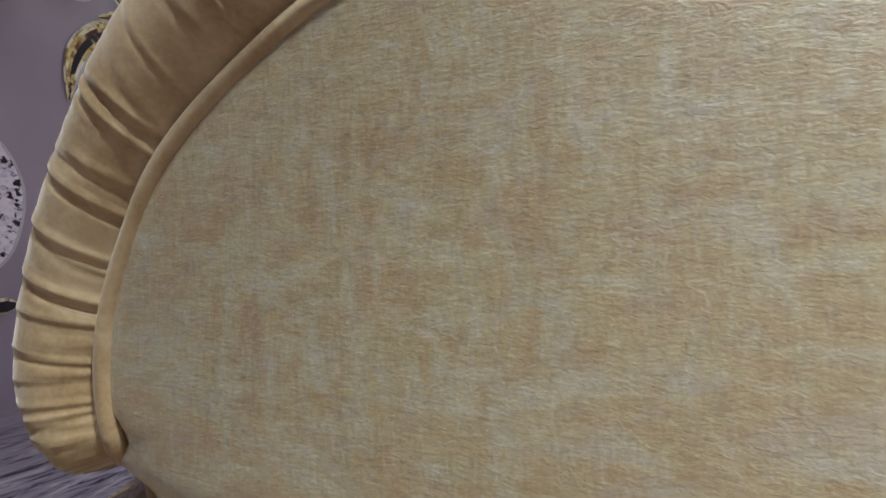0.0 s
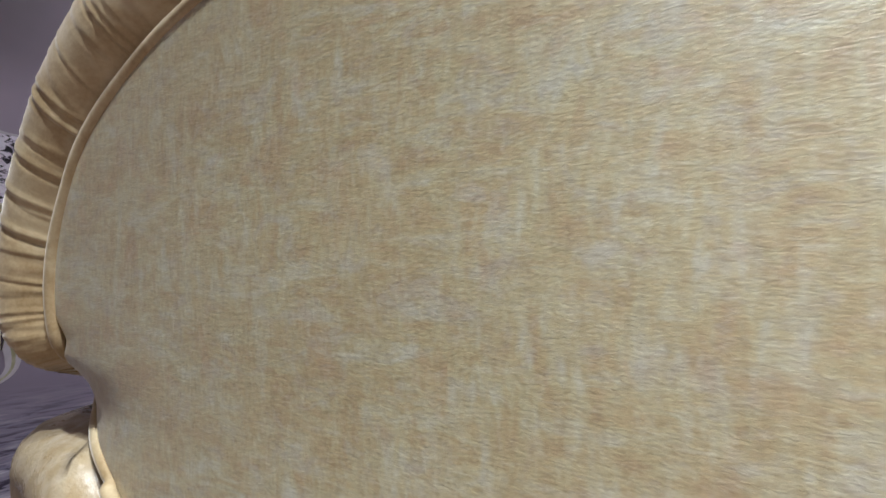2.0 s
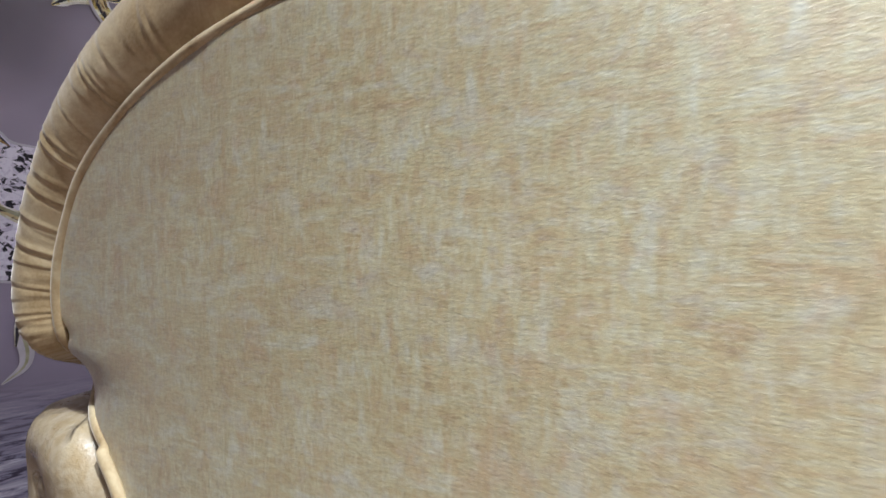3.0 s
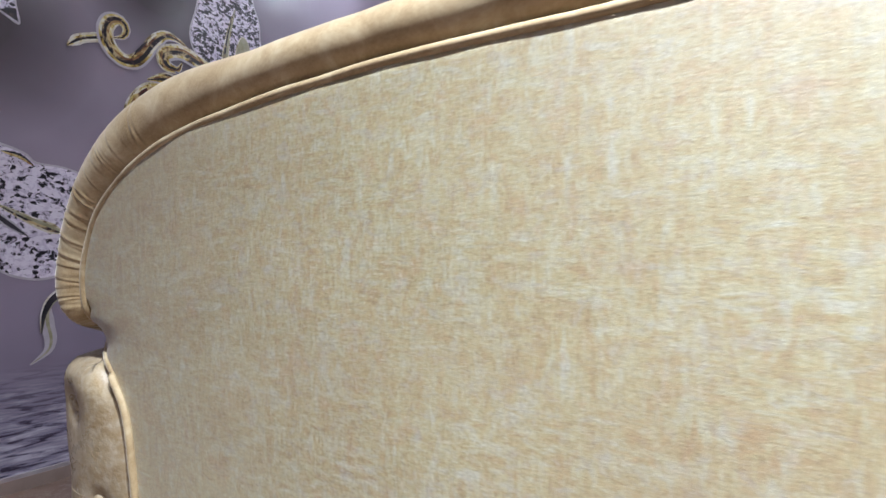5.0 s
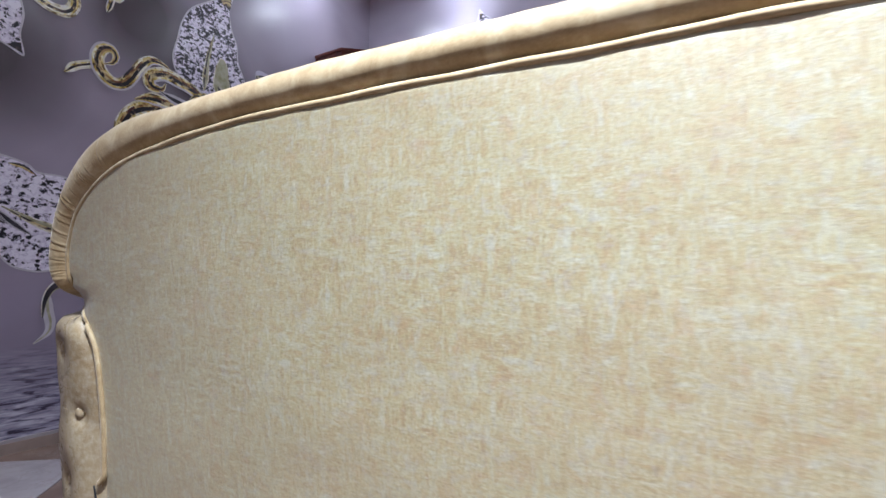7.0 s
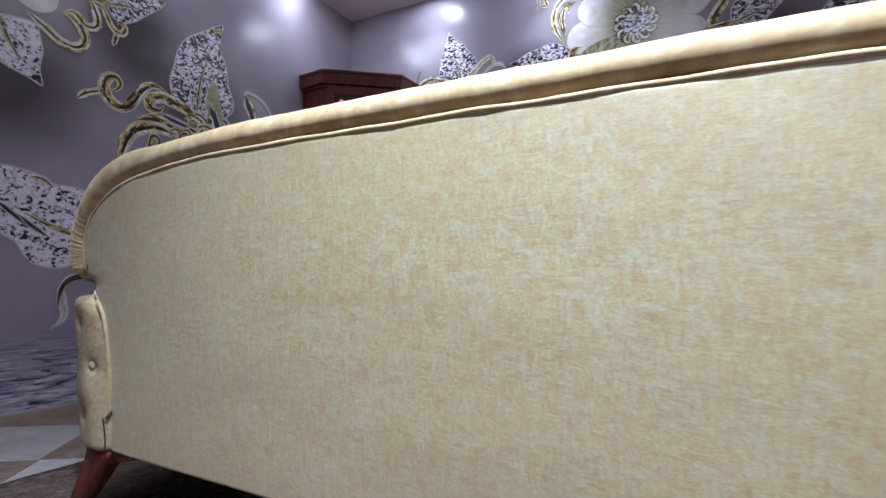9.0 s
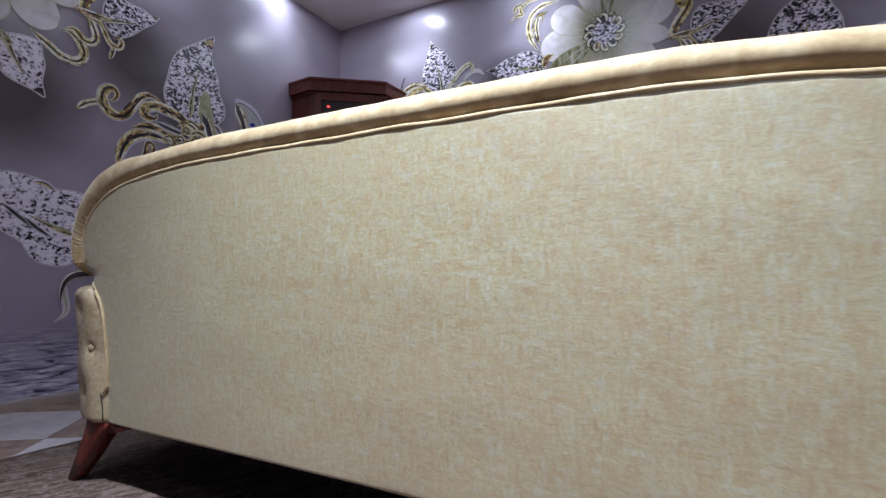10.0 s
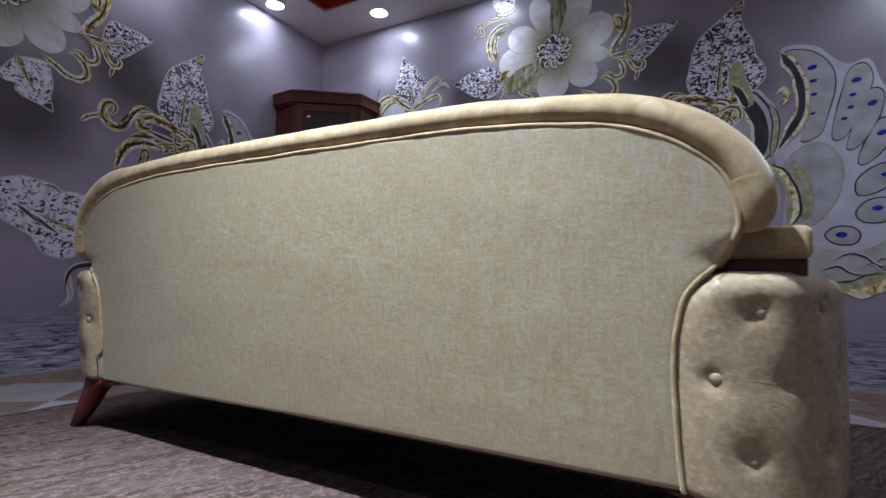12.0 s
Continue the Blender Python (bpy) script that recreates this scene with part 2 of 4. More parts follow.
CREAM = broken("cream_print", 20, (0.38, (0.20, 0.14, 0.05)), (0.45, (0.66, 0.60, 0.40)), (0.60, (0.88, 0.86, 0.82)))
GOLD = broken("gold_print", 17, (0.36, (0.05, 0.025, 0.012)), (0.41, (0.42, 0.28, 0.05)), (0.50, (0.74, 0.62, 0.22)), (0.58, (0.90, 0.88, 0.72)))
BLACK = broken("black_print", 15, (0.50, (0.010, 0.008, 0.012)), (0.56, (0.06, 0.035, 0.035)), (0.62, (0.62, 0.50, 0.26)))
AMBER = broken("amber_print", 19, (0.38, (0.08, 0.02, 0.015)), (0.48, (0.34, 0.17, 0.05)), (0.58, (0.74, 0.62, 0.30)))
PALE = printed("pale_print", (0.34, 0.34, 0.33), (0.52, 0.50, 0.56), 9)
INK = printed("ink_print", (0.014, 0.012, 0.016), (0.05, 0.045, 0.055), 12)
OLIVE = printed("olive_print", (0.28, 0.27, 0.13), (0.52, 0.50, 0.36), 30)
BLUE = printed("blue_gem_print", (0.02, 0.02, 0.22), (0.05, 0.06, 0.50), 60, 0.15)
HALO = printed("halo_print", (0.52, 0.49, 0.53), (0.66, 0.63, 0.68), 18)
LILAC = printed("lilac_print", (0.50, 0.47, 0.57), (0.64, 0.61, 0.72), 6)
WASH = printed("pale_green_wash", (0.40, 0.40, 0.36), (0.54, 0.53, 0.52), 10)
WHITE_PAINT = plain("white_paint", (0.72, 0.70, 0.70), 0.5, vary=0.04, scale=8)
PLAIN_WALL = plain("plain_wall", (0.45, 0.42, 0.48), 0.45, vary=0.05, scale=5)
RED_PAINT = plain("red_paint", (0.33, 0.02, 0.015), 0.35, vary=0.1)
SKIRT = plain("brown_skirting", (0.32, 0.25, 0.21), 0.35, vary=0.25, scale=12)
GROUT = plain("grout", (0.16, 0.13, 0.12), 0.8)
TILE_LIGHT = floor_tile("light_tile", (0.38, 0.345, 0.35), (0.49, 0.45, 0.455), (0.32, 0.28, 0.27))
TILE_BROWN = floor_tile("brown_tile", (0.17, 0.115, 0.09), (0.26, 0.18, 0.14), (0.34, 0.27, 0.22))
RUG, GLOW = rug_pile(), lamp_glow()
DARK_CLOTH = plain("black_lining", (0.02, 0.018, 0.018), 0.9)
CABLE_MAT = plain("dark_cable", (0.05, 0.04, 0.04), 0.5)


# ---------------------------------------------------------------- mesh helpers
def mesh_of(name, bm, materials, smooth=True):
    me = bpy.data.meshes.new(name)
    bmesh.ops.recalc_face_normals(bm, faces=bm.faces)
    bm.to_mesh(me)
    bm.free()
    for m in materials if isinstance(materials, (list, tuple)) else [materials]:
        me.materials.append(m)
    if smooth:
        me.polygons.foreach_set("use_smooth", [True] * len(me.polygons))
    return me


def part(name, bm, material, parent, label="", smooth=True):
    """One bmesh as one mesh object, under a thing or a part."""
    ob = new(name, mesh_of(name, bm, material, smooth))
    if parent is not None:
        ob.parent = parent
    return tagged(ob, label) if label else ob


def thing(name, label, category, group="", kind="", at=(0, 0, 0)):
    e = new(name)
    e.location = at
    e.empty_display_size = 0.1
    return tagged(e, label, category, group, kind)


def box(x0, x1, y0, y1, z0, z1, bevel=0.0, seg=2):
    bm = bmesh.new()
    bmesh.ops.create_cube(bm, size=1, matrix=Matrix.Translation(((x0 + x1) / 2, (y0 + y1) / 2, (z0 + z1) / 2)) @ Matrix.Diagonal((x1 - x0, y1 - y0, z1 - z0, 1)))
    if bevel:
        bmesh.ops.bevel(bm, geom=bm.edges[:], offset=bevel, segments=seg, profile=0.5, affect="EDGES")
    return bm


def grid(rows, close_u=False, close_v=False, caps=False):
    """A sheet through rows of points."""
    bm = bmesh.new()
    vs = [[bm.verts.new(p) for p in r] for r in rows]
    n, k = len(vs), len(vs[0])
    for i in range(n if close_u else n - 1):
        for j in range(k if close_v else k - 1):
            a, b, c, d = vs[i][j], vs[(i + 1) % n][j], vs[(i + 1) % n][(j + 1) % k], vs[i][(j + 1) % k]
            try:
                bm.faces.new((a, b, c, d))
            except ValueError:
                pass
    if caps:
        bm.faces.new(vs[0])
        bm.faces.new(vs[-1])
    return bm


def spline(points, step=0.01):
    """A smooth line through the points, at about even steps."""
    p = [Vector(q) for q in points]
    p = [2 * p[0] - p[1]] + p + [2 * p[-1] - p[-2]]
    out = []
    for i in range(1, len(p) - 2):
        n = max(2, int((p[i + 1] - p[i]).length / step))
        for k in range(n):
            t = k / n
            out.append(0.5 * ((2 * p[i]) + (p[i + 1] - p[i - 1]) * t + (2 * p[i - 1] - 5 * p[i] + 4 * p[i + 1] - p[i + 2]) * t * t
                              + (3 * p[i] - p[i - 1] - 3 * p[i + 1] + p[i + 2]) * t ** 3))
    return out + [p[-2]]


def tube(points, radius, sides=8):
    """A round cord along 3D points; radius is a number or a function of the index."""
    rows = []
    n = len(points)
    for i, q in enumerate(points):
        d = (points[min(i + 1, n - 1)] - points[max(i - 1, 0)]).normalized()
        a = d.cross(Vector((0, 1, 0)))
        a = a.normalized() if a.length > 0.05 else d.cross(Vector((1, 0, 0))).normalized()
        b = d.cross(a)
        r = radius(i) if callable(radius) else radius
        rows.append([q + r * (math.cos(2 * math.pi * k / sides) * a + math.sin(2 * math.pi * k / sides) * b) for k in range(sides)])
    return grid(rows, close_v=True, caps=True)


# ---------------------------------------------------------------- the setting
def slab(name, x0, x1, y0, y1, z0, z1, mat, label, category="wall"):
    ob = part(name, box(x0, x1, y0, y1, z0, z1), mat, None, smooth=False)
    return tagged(ob, label, category, kind="structure")


T = 0.12
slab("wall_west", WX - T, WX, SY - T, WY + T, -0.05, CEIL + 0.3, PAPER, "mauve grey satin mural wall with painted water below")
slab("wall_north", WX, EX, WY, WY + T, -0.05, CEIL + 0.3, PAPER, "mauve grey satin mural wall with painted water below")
slab("wall_east", EX, EX + T, SY - T, WY + T, -0.05, CEIL + 0.3, PLAIN_WALL, "plain mauve grey painted wall")
slab("wall_south", WX, EX, SY - T, SY, -0.05, CEIL + 0.3, PLAIN_WALL, "plain mauve grey painted wall")


def ceiling():
    """White ceiling with a red-edged tray."""
    x0, x1, y0, y1 = -0.89, 3.4, -0.55, 2.035
    bm = bmesh.new()

    def add(a, b, c, d, e, f, mi):
        t = box(a, b, c, d, e, f)
        for v in t.faces:
            v.material_index = mi
        me = bpy.data.meshes.new("t")
        t.to_mesh(me)
        t.free()
        bm.from_mesh(me)
        bpy.data.meshes.remove(me)

    h = CEIL + 0.16
    add(WX - T, x0, SY - T, WY + T, CEIL, h, 0)
    add(x1, EX + T, SY - T, WY + T, CEIL, h, 0)
    add(x0, x1, SY - T, y0, CEIL, h, 0)
    add(x0, x1, y1, WY + T, CEIL, h, 0)
    add(WX - T, EX + T, SY - T, WY + T, h, h + 0.1, 0)
    # red lining of the tray and a red band round its top
    add(x0, x0 + 0.02, y0, y1, CEIL + 0.012, h, 1)
    add(x1 - 0.02, x1, y0, y1, CEIL + 0.012, h, 1)
    add(x0 + 0.02, x1 - 0.02, y0, y0 + 0.02, CEIL + 0.012, h, 1)
    add(x0 + 0.02, x1 - 0.02, y1 - 0.02, y1, CEIL + 0.012, h, 1)
    add(x0 + 0.02, x0 + 0.5, y0 + 0.02, y1 - 0.02, h - 0.012, h - 0.003, 1)
    add(x0 + 0.5, x1 - 0.02, y1 - 0.5, y1 - 0.02, h - 0.012, h - 0.003, 1)
    return tagged(part("ceiling", bm, [WHITE_PAINT, RED_PAINT], None, smooth=False), "white painted ceiling with a red lined tray", "ceiling", kind="structure")


ceiling()
slab("trim_west", WX, WX + 0.010, SY, WY - 0.010, 0.042, 0.054, TILE_LIGHT, "pale stone edge on top of the skirting", "trim")
slab("trim_north", WX, EX, WY - 0.010, WY, 0.042, 0.054, TILE_LIGHT, "pale stone edge on top of the skirting", "trim")
slab("baseboard_west", WX, WX + 0.012, SY, WY - 0.012, 0.0, 0.042, SKIRT, "low brown tiled skirting along the wall", "baseboard")
slab("baseboard_north", WX, EX, WY - 0.012, WY, 0.0, 0.042, SKIRT, "low brown tiled skirting along the wall", "baseboard")
floor = slab("floor", WX - T, EX + T, SY - T, WY + T, -0.08, -0.004, GROUT, "floor of light and brown stone tiles laid diagonally", "floor")

# ---------------------------------------------------------------- lamps in the ceiling
def ceiling_lights():
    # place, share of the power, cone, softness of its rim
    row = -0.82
    # Last three unseen: two placed to light the sofa back, one added fill.
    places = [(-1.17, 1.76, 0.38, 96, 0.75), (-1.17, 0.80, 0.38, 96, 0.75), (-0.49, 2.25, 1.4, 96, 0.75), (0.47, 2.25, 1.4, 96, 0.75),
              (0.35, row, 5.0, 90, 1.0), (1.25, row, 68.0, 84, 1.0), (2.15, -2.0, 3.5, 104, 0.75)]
    first = None
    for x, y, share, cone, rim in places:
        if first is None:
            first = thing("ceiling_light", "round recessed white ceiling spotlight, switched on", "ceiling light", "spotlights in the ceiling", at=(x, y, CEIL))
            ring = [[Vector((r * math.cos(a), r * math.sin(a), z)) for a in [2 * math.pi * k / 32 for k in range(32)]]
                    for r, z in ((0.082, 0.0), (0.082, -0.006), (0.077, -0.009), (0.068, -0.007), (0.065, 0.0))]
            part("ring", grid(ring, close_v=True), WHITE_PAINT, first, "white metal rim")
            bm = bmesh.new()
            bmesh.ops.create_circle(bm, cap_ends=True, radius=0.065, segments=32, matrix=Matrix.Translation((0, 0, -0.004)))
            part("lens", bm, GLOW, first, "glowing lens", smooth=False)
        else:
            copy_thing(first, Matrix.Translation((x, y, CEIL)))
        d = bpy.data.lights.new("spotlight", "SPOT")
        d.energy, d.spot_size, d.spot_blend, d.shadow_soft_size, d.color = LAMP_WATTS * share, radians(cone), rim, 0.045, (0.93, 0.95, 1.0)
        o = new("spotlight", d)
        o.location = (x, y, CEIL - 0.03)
    # two unseen lamps added up in the tray to brighten the north wall
    for x, y in ((0.9, 1.1), (3.15, 1.1)):
        copy_thing(first, Matrix.Translation((x, y, CEIL + 0.15)))
        d = bpy.data.lights.new("spotlight", "SPOT")
        d.energy, d.spot_size, d.spot_blend, d.shadow_soft_size, d.color = LAMP_WATTS * (1.5 if x < 2 else 5.0), radians(150), 0.8, 0.05, (0.93, 0.95, 1.0)
        o = new("spotlight", d)
        o.location = (x, y, CEIL + 0.12)


ceiling_lights()


# ---------------------------------------------------------------- the sofa
HALF = [(0.966, 0.205), (0.957, 0.31), (0.953, 0.44), (0.967, 0.54), (0.992, 0.585), (1.022, 0.615), (1.046, 0.65), (1.059, 0.69), (1.052, 0.735),
        (1.031, 0.78), (1.000, 0.812), (0.955, 0.842), (0.905, 0.863), (0.855, 0.877), (0.78, 0.890), (0.70, 0.900), (0.55, 0.911), (0.35, 0.9145), (0.0, 0.9155)]
EDGE = spline([(a, 0, b) for a, b in HALF], 0.004)       # half outline, from the bottom to the top middle
NOTCH = min(range(len(EDGE)), key=lambda i: (EDGE[i] - Vector((1.002, 0, 0.630))).length)


def tuck(z, x=-1):
    """How far the edge folds forward between wing and arm; less on the other side."""
    return math.exp(-((z - 0.634) / 0.019) ** 2) * (1.0 if x < 0 else 0.45)


def lean(z):
    return -0.10 * (z - 0.21)


def whole_edge(start=0):
    right = EDGE[start:]
    return [Vector((-p.x, 0, p.z)) for p in right] + [Vector((p.x, 0, p.z)) for p in right[-2::-1]]


def back_panel():
    cols = [-1, -0.997, -0.992, -0.985, -0.97, -0.94] + [k / 22 for k in range(-20, 21)] + [0.94, 0.97, 0.985, 0.992, 0.997, 1]
    rows = []
    for p in EDGE[:-1]:
        w = max(p.x, 0.01)
        row = []
        for c in cols:
            x = c * w
            top = 0.9155 - 0.0155 * (abs(x) / 0.70) ** 4
            d = min(w - abs(x), max(top - p.z, 0.0))
            y = lean(p.z) - 0.0015 - 0.010 * (1 - (x / 1.07) ** 2) * math.sin(math.pi * min(1, (p.z - 0.2) / 0.74)) + 0.0015 * math.exp(-max(0, d - 0.004) / 0.0022)
            fold = tuck(p.z, x) * math.exp(-(w - abs(x)) / 0.013)
            y += 0.058 * fold
            if x < 0:      # a slit beside the piping and a nub of cloth folded over it
                y += 0.012 * math.exp(-((p.z - 0.671) / 0.007) ** 2) * math.exp(-(w - abs(x)) / 0.006)
                y -= 0.006 * math.exp(-((p.z - 0.653) / 0.008) ** 2) * math.exp(-(w - abs(x)) / 0.014)
            y += 0.0013 * noise.noise((x * 7, p.z * 9, 3.1)) + 0.0008 * noise.noise((x * 13, p.z * 5, 7.7)) * math.exp(-max(top - p.z, 0) / 0.05)
            hem = 0.010 * min(1.0, max(0.0, (x + 0.85) / 0.9)) * math.exp(-(p.z - 0.205) / 0.03)
            row.append(Vector((XC + x + (-0.070 * fold if x < 0 else 0), y, p.z + hem)))
        rows.append(row)
    under = [Vector((v.x, v.y + 0.02, v.z - 0.012)) for v in rows[0]]
    return grid([[Vector((v.x, 0.05, 0.193)) for v in under], under] + rows)


def piping():
    """The cord round the back; on one side it hooks into the seam above the bottom."""
    pts = [p for p in whole_edge() if p.x > 0 or p.z > 0.292]
    line = []
    for p in pts:
        out = 0.070 * tuck(p.z) if p.x < 0 else 0
        hook = 0.011 * math.exp(-((p.z - 0.292) / 0.011) ** 2) if p.x < 0 else 0
        sway = Vector((0.0018 * noise.noise((p.z * 24, 2, 8)), 0.0012 * noise.noise((p.x * 16, p.z * 16, 1)), 0.0030 * noise.noise((p.x * 9, p.z * 9, 5))))
        line.append(Vector((XC + p.x - out - hook, lean(p.z) + 0.0002 - ((0.005 if p.x < 0 else 0.002) if p.z < 0.585 else 0) + 0.058 * tuck(p.z, p.x) - hook * 0.3, p.z)) + sway)
    return tube(line, 0.0049, 10)


def low_seam():
    """The plain stitched seam below the end of the cord."""
    return tube([Vector((XC - 0.978 + 0.004 * math.sin(k * 0.4), lean(0.21 + 0.008 * k) - 0.0105, 0.210 + 0.008 * k)) for k in range(11)], 0.0016, 6)


def rolled_edge():
    """The padded roll round the back, gathered into pleats at both ends."""
    pts = whole_edge(NOTCH)
    n = len(pts)
    run = [0.0]
    for a, b in zip(pts, pts[1:]):
        run.append(run[-1] + (b - a).length)
    total = run[-1]
    rng = random.Random(4)
    pleats = []
    for q, depth, width in ((0.064, .0010, .0016), (0.074, .0018, .0014), (0.080, .0018, .0013), (0.089, .0012, .0018), (0.100, .0008, .0024), (0.112, .0010, .0025), (0.127, .0028, .0018),
                            (0.147, .0030, .0018), (0.168, .0022, .0018), (0.178, .0018, .0020), (0.199, .0034, .0016), (0.206, .0028, .0016), (0.262, .0026, .0016), (0.267, .0020, .0014), (0.33, .0012, .002)):
        pleats.append((q, depth * 0.52, width, rng.uniform(-0.006, 0.006)))
    for k in range(16):
        pleats.append((0.060 + 0.0175 * k + rng.uniform(-0.006, 0.006), rng.uniform(0.0004, 0.0009), rng.uniform(0.0012, 0.0024), rng.uniform(-0.010, 0.010)))
    for q, depth, width in ((0.15, .0006, .002),):
        pleats.append((total - q, depth, width, rng.uniform(-0.006, 0.006)))
    fine = []
    for i in range(n - 1):
        k = 8 if run[i] < 0.36 else 2
        for j in range(k):
            fine.append((pts[i].lerp(pts[i + 1], j / k), run[i] + (run[i + 1] - run[i]) * j / k, i + j / k))
    sides = 30
    rows = []
    for p, s, i in fine:
        a, b = pts[max(int(i) - 6, 0)], pts[min(int(i) + 8, n - 1)]
        d = (b - a).normalized()
        out = Vector((-d.z, 0, d.x))
        end = s / 0.105 if s < total / 2 else (total - s - 0.070) / 0.060
        cap = math.sqrt(max(0.02, 1 - max(0, min(1, 1 - end)) ** 2))
        near = s < total / 2
        fold = 0.058 * tuck(p.z, p.x)
        high = 1 / (1 + math.exp(-(p.z - 0.862) / 0.012))
        corner = (0.021 if p.x < 0 else 0.004) * math.exp(-((abs(p.x) - 0.90) / 0.14) ** 2) / (1 + math.exp(-(p.z - 0.80) / 0.012))
        side = -0.070 * tuck(p.z) if p.x < 0 else 0.0
        row = []
        for k in range(sides):
            ang = 2 * math.pi * k / sides
            late = (s - 0.070 * (1 + math.cos(ang)) / 2) / 0.050
            trim = cap if not near else min(cap, math.sqrt(max(0.02, 1 - max(0, min(1, 1 - late)) ** 2)))
            r = 1 + 0.045 * noise.noise((p.x * 8, p.z * 8, math.sin(ang))) + 0.02 * noise.noise((p.x * 26, p.z * 26, ang))
            dent = 0.0
            for ps, depth, width, skew in pleats:
                g = (s - ps - skew * math.cos(ang)) / width
                if abs(g) < 6:
                    dent += depth * (math.exp(-g * g) - 0.75 * math.exp(-((g - 1.9) / 1.3) ** 2)) * (0.55 - 0.45 * math.cos(ang) * 0.8)
            rn, ry = (0.0365 + corner * 0.6) * r * trim - dent, 0.050 * r * trim - dent
            row.append(Vector((XC + p.x + side, lean(p.z) + 0.032 + 0.008 * high + fold * 0.8, p.z)) + out * ((0.0315 + corner * 0.5) * cap + rn * math.cos(ang)) + Vector((0, ry * math.sin(ang), 0)))
        rows.append(row)
    return grid(rows, close_v=True, caps=True)


def back_body():
    """The stuffed body between the outer and the inner back."""
    pts = [p for p in EDGE if p.z < 0.915]
    rows = []
    for y in (0.02, 0.12):
        ring = [Vector((XC + p.x - 0.012, lean(p.z) + y, p.z - 0.004)) for p in pts] + [Vector((XC - p.x + 0.012, lean(p.z) + y, p.z - 0.004)) for p in pts[::-1]]
        rows.append(ring)
    return grid(rows, close_v=True, caps=True)


BUTTONS = ((0.09, 0.537), (0.03, 0.416), (0.09, 0.288), (0.155, 0.424), (0.245, 0.545), (0.245, 0.300), (0.33, 0.42))


def arm_line(z):
    """The arm's outline at height z, from the back seam round the outside to the front."""
    w = EDGE[min(range(len(EDGE[:NOTCH + 40])), key=lambda i: abs(EDGE[i].z - z))].x
    y0 = lean(z)
    return spline([(w - 0.006, y0 + 0.012, 0), (w + 0.015, y0 - 0.006, 0), (1.02, y0 - 0.022, 0), (1.075, y0 - 0.016, 0), (1.138, y0 + 0.008, 0), (1.190, 0.052, 0), (1.224, 0.15, 0),
                   (1.265, 0.40, 0), (1.265, 0.66, 0), (1.235, 0.72, 0), (1.12, 0.745, 0), (0.98, 0.74, 0)], 0.012)


def arm_body(side):
    rows = []
    z0, z1 = 0.196, 0.606
    core = Vector((1.06, 0.34, 0))
    for i in range(43):
        t = i / 42
        z = z0 + (z1 - z0) * t
        line = arm_line(min(z, 0.585))
        edge = min(z - z0, z1 - z)
        soft = 0.018 if z < 0.4 else 0.045
        inset = soft * (1 - math.sqrt(max(0, 1 - max(0, 1 - edge / soft) ** 2)))
        run, row = 0.0, []
        m = len(line)
        for j in range(132):
            q = line[int(j * (m - 1) / 131)].lerp(line[min(int(j * (m - 1) / 131) + 1, m - 1)], (j * (m - 1) / 131) % 1)
            if row:
                run += (q - last).length
            last = q.copy()
            a, b = line[max(int(j * m / 132) - 2, 0)], line[min(int(j * m / 132) + 2, m - 1)]
            d = (b - a).normalized()
            nrm = Vector((d.y, -d.x, 0))
            push = 0.004 * noise.noise((run * 7, z * 7, 2)) - inset
            for br, bz in BUTTONS:
                rr = math.hypot(run - br - 0.045, z - bz)
                push -= 0.010 * math.exp(-(rr / 0.017) ** 2) + 0.0055 * math.exp(-(rr / 0.050) ** 2)
            q = q + nrm * push
            row.append(Vector((XC + side * q.x, q.y, z)))
        rows.append(row)
    bm = grid(rows)
    for r in (0, -1):
        z = z0 if r == 0 else z1
        cap = grid([rows[r], [Vector((XC + side * 0.97, v.y if j > 20 else rows[r][20].y + 0.01, z)) for j, v in enumerate(rows[r])]])
        me = bpy.data.meshes.new("t")
        cap.to_mesh(me)
        cap.free()
        bm.from_mesh(me)
        bpy.data.meshes.remove(me)
    places = []
    for br, bz in BUTTONS:
        i = round((bz - z0) / (z1 - z0) * 42)
        run = 0.0
        for j in range(1, 132):
            run += (rows[i][j] - rows[i][j - 1]).length
            if run >= br + 0.045:
                d = (rows[i][min(j + 2, 131)] - rows[i][j - 2]).normalized()
                places.append((rows[i][j], Vector((d.y, -d.x, 0)) * side))
                break
    mid = round((0.418 - z0) / (z1 - z0) * 42)
    seam = [rows[mid][j] + Vector((0, 0.0002, 0.004 * math.sin(j * 0.2))) for j in range(4, 24)]
    return bm, places, seam


def button():
    bm = bmesh.new()
    bmesh.ops.create_uvsphere(bm, u_segments=16, v_segments=10, radius=0.0115, matrix=Matrix.Diagonal((1, 1, 0.62, 1)))
    return mesh_of("button", bm, LEATHER)


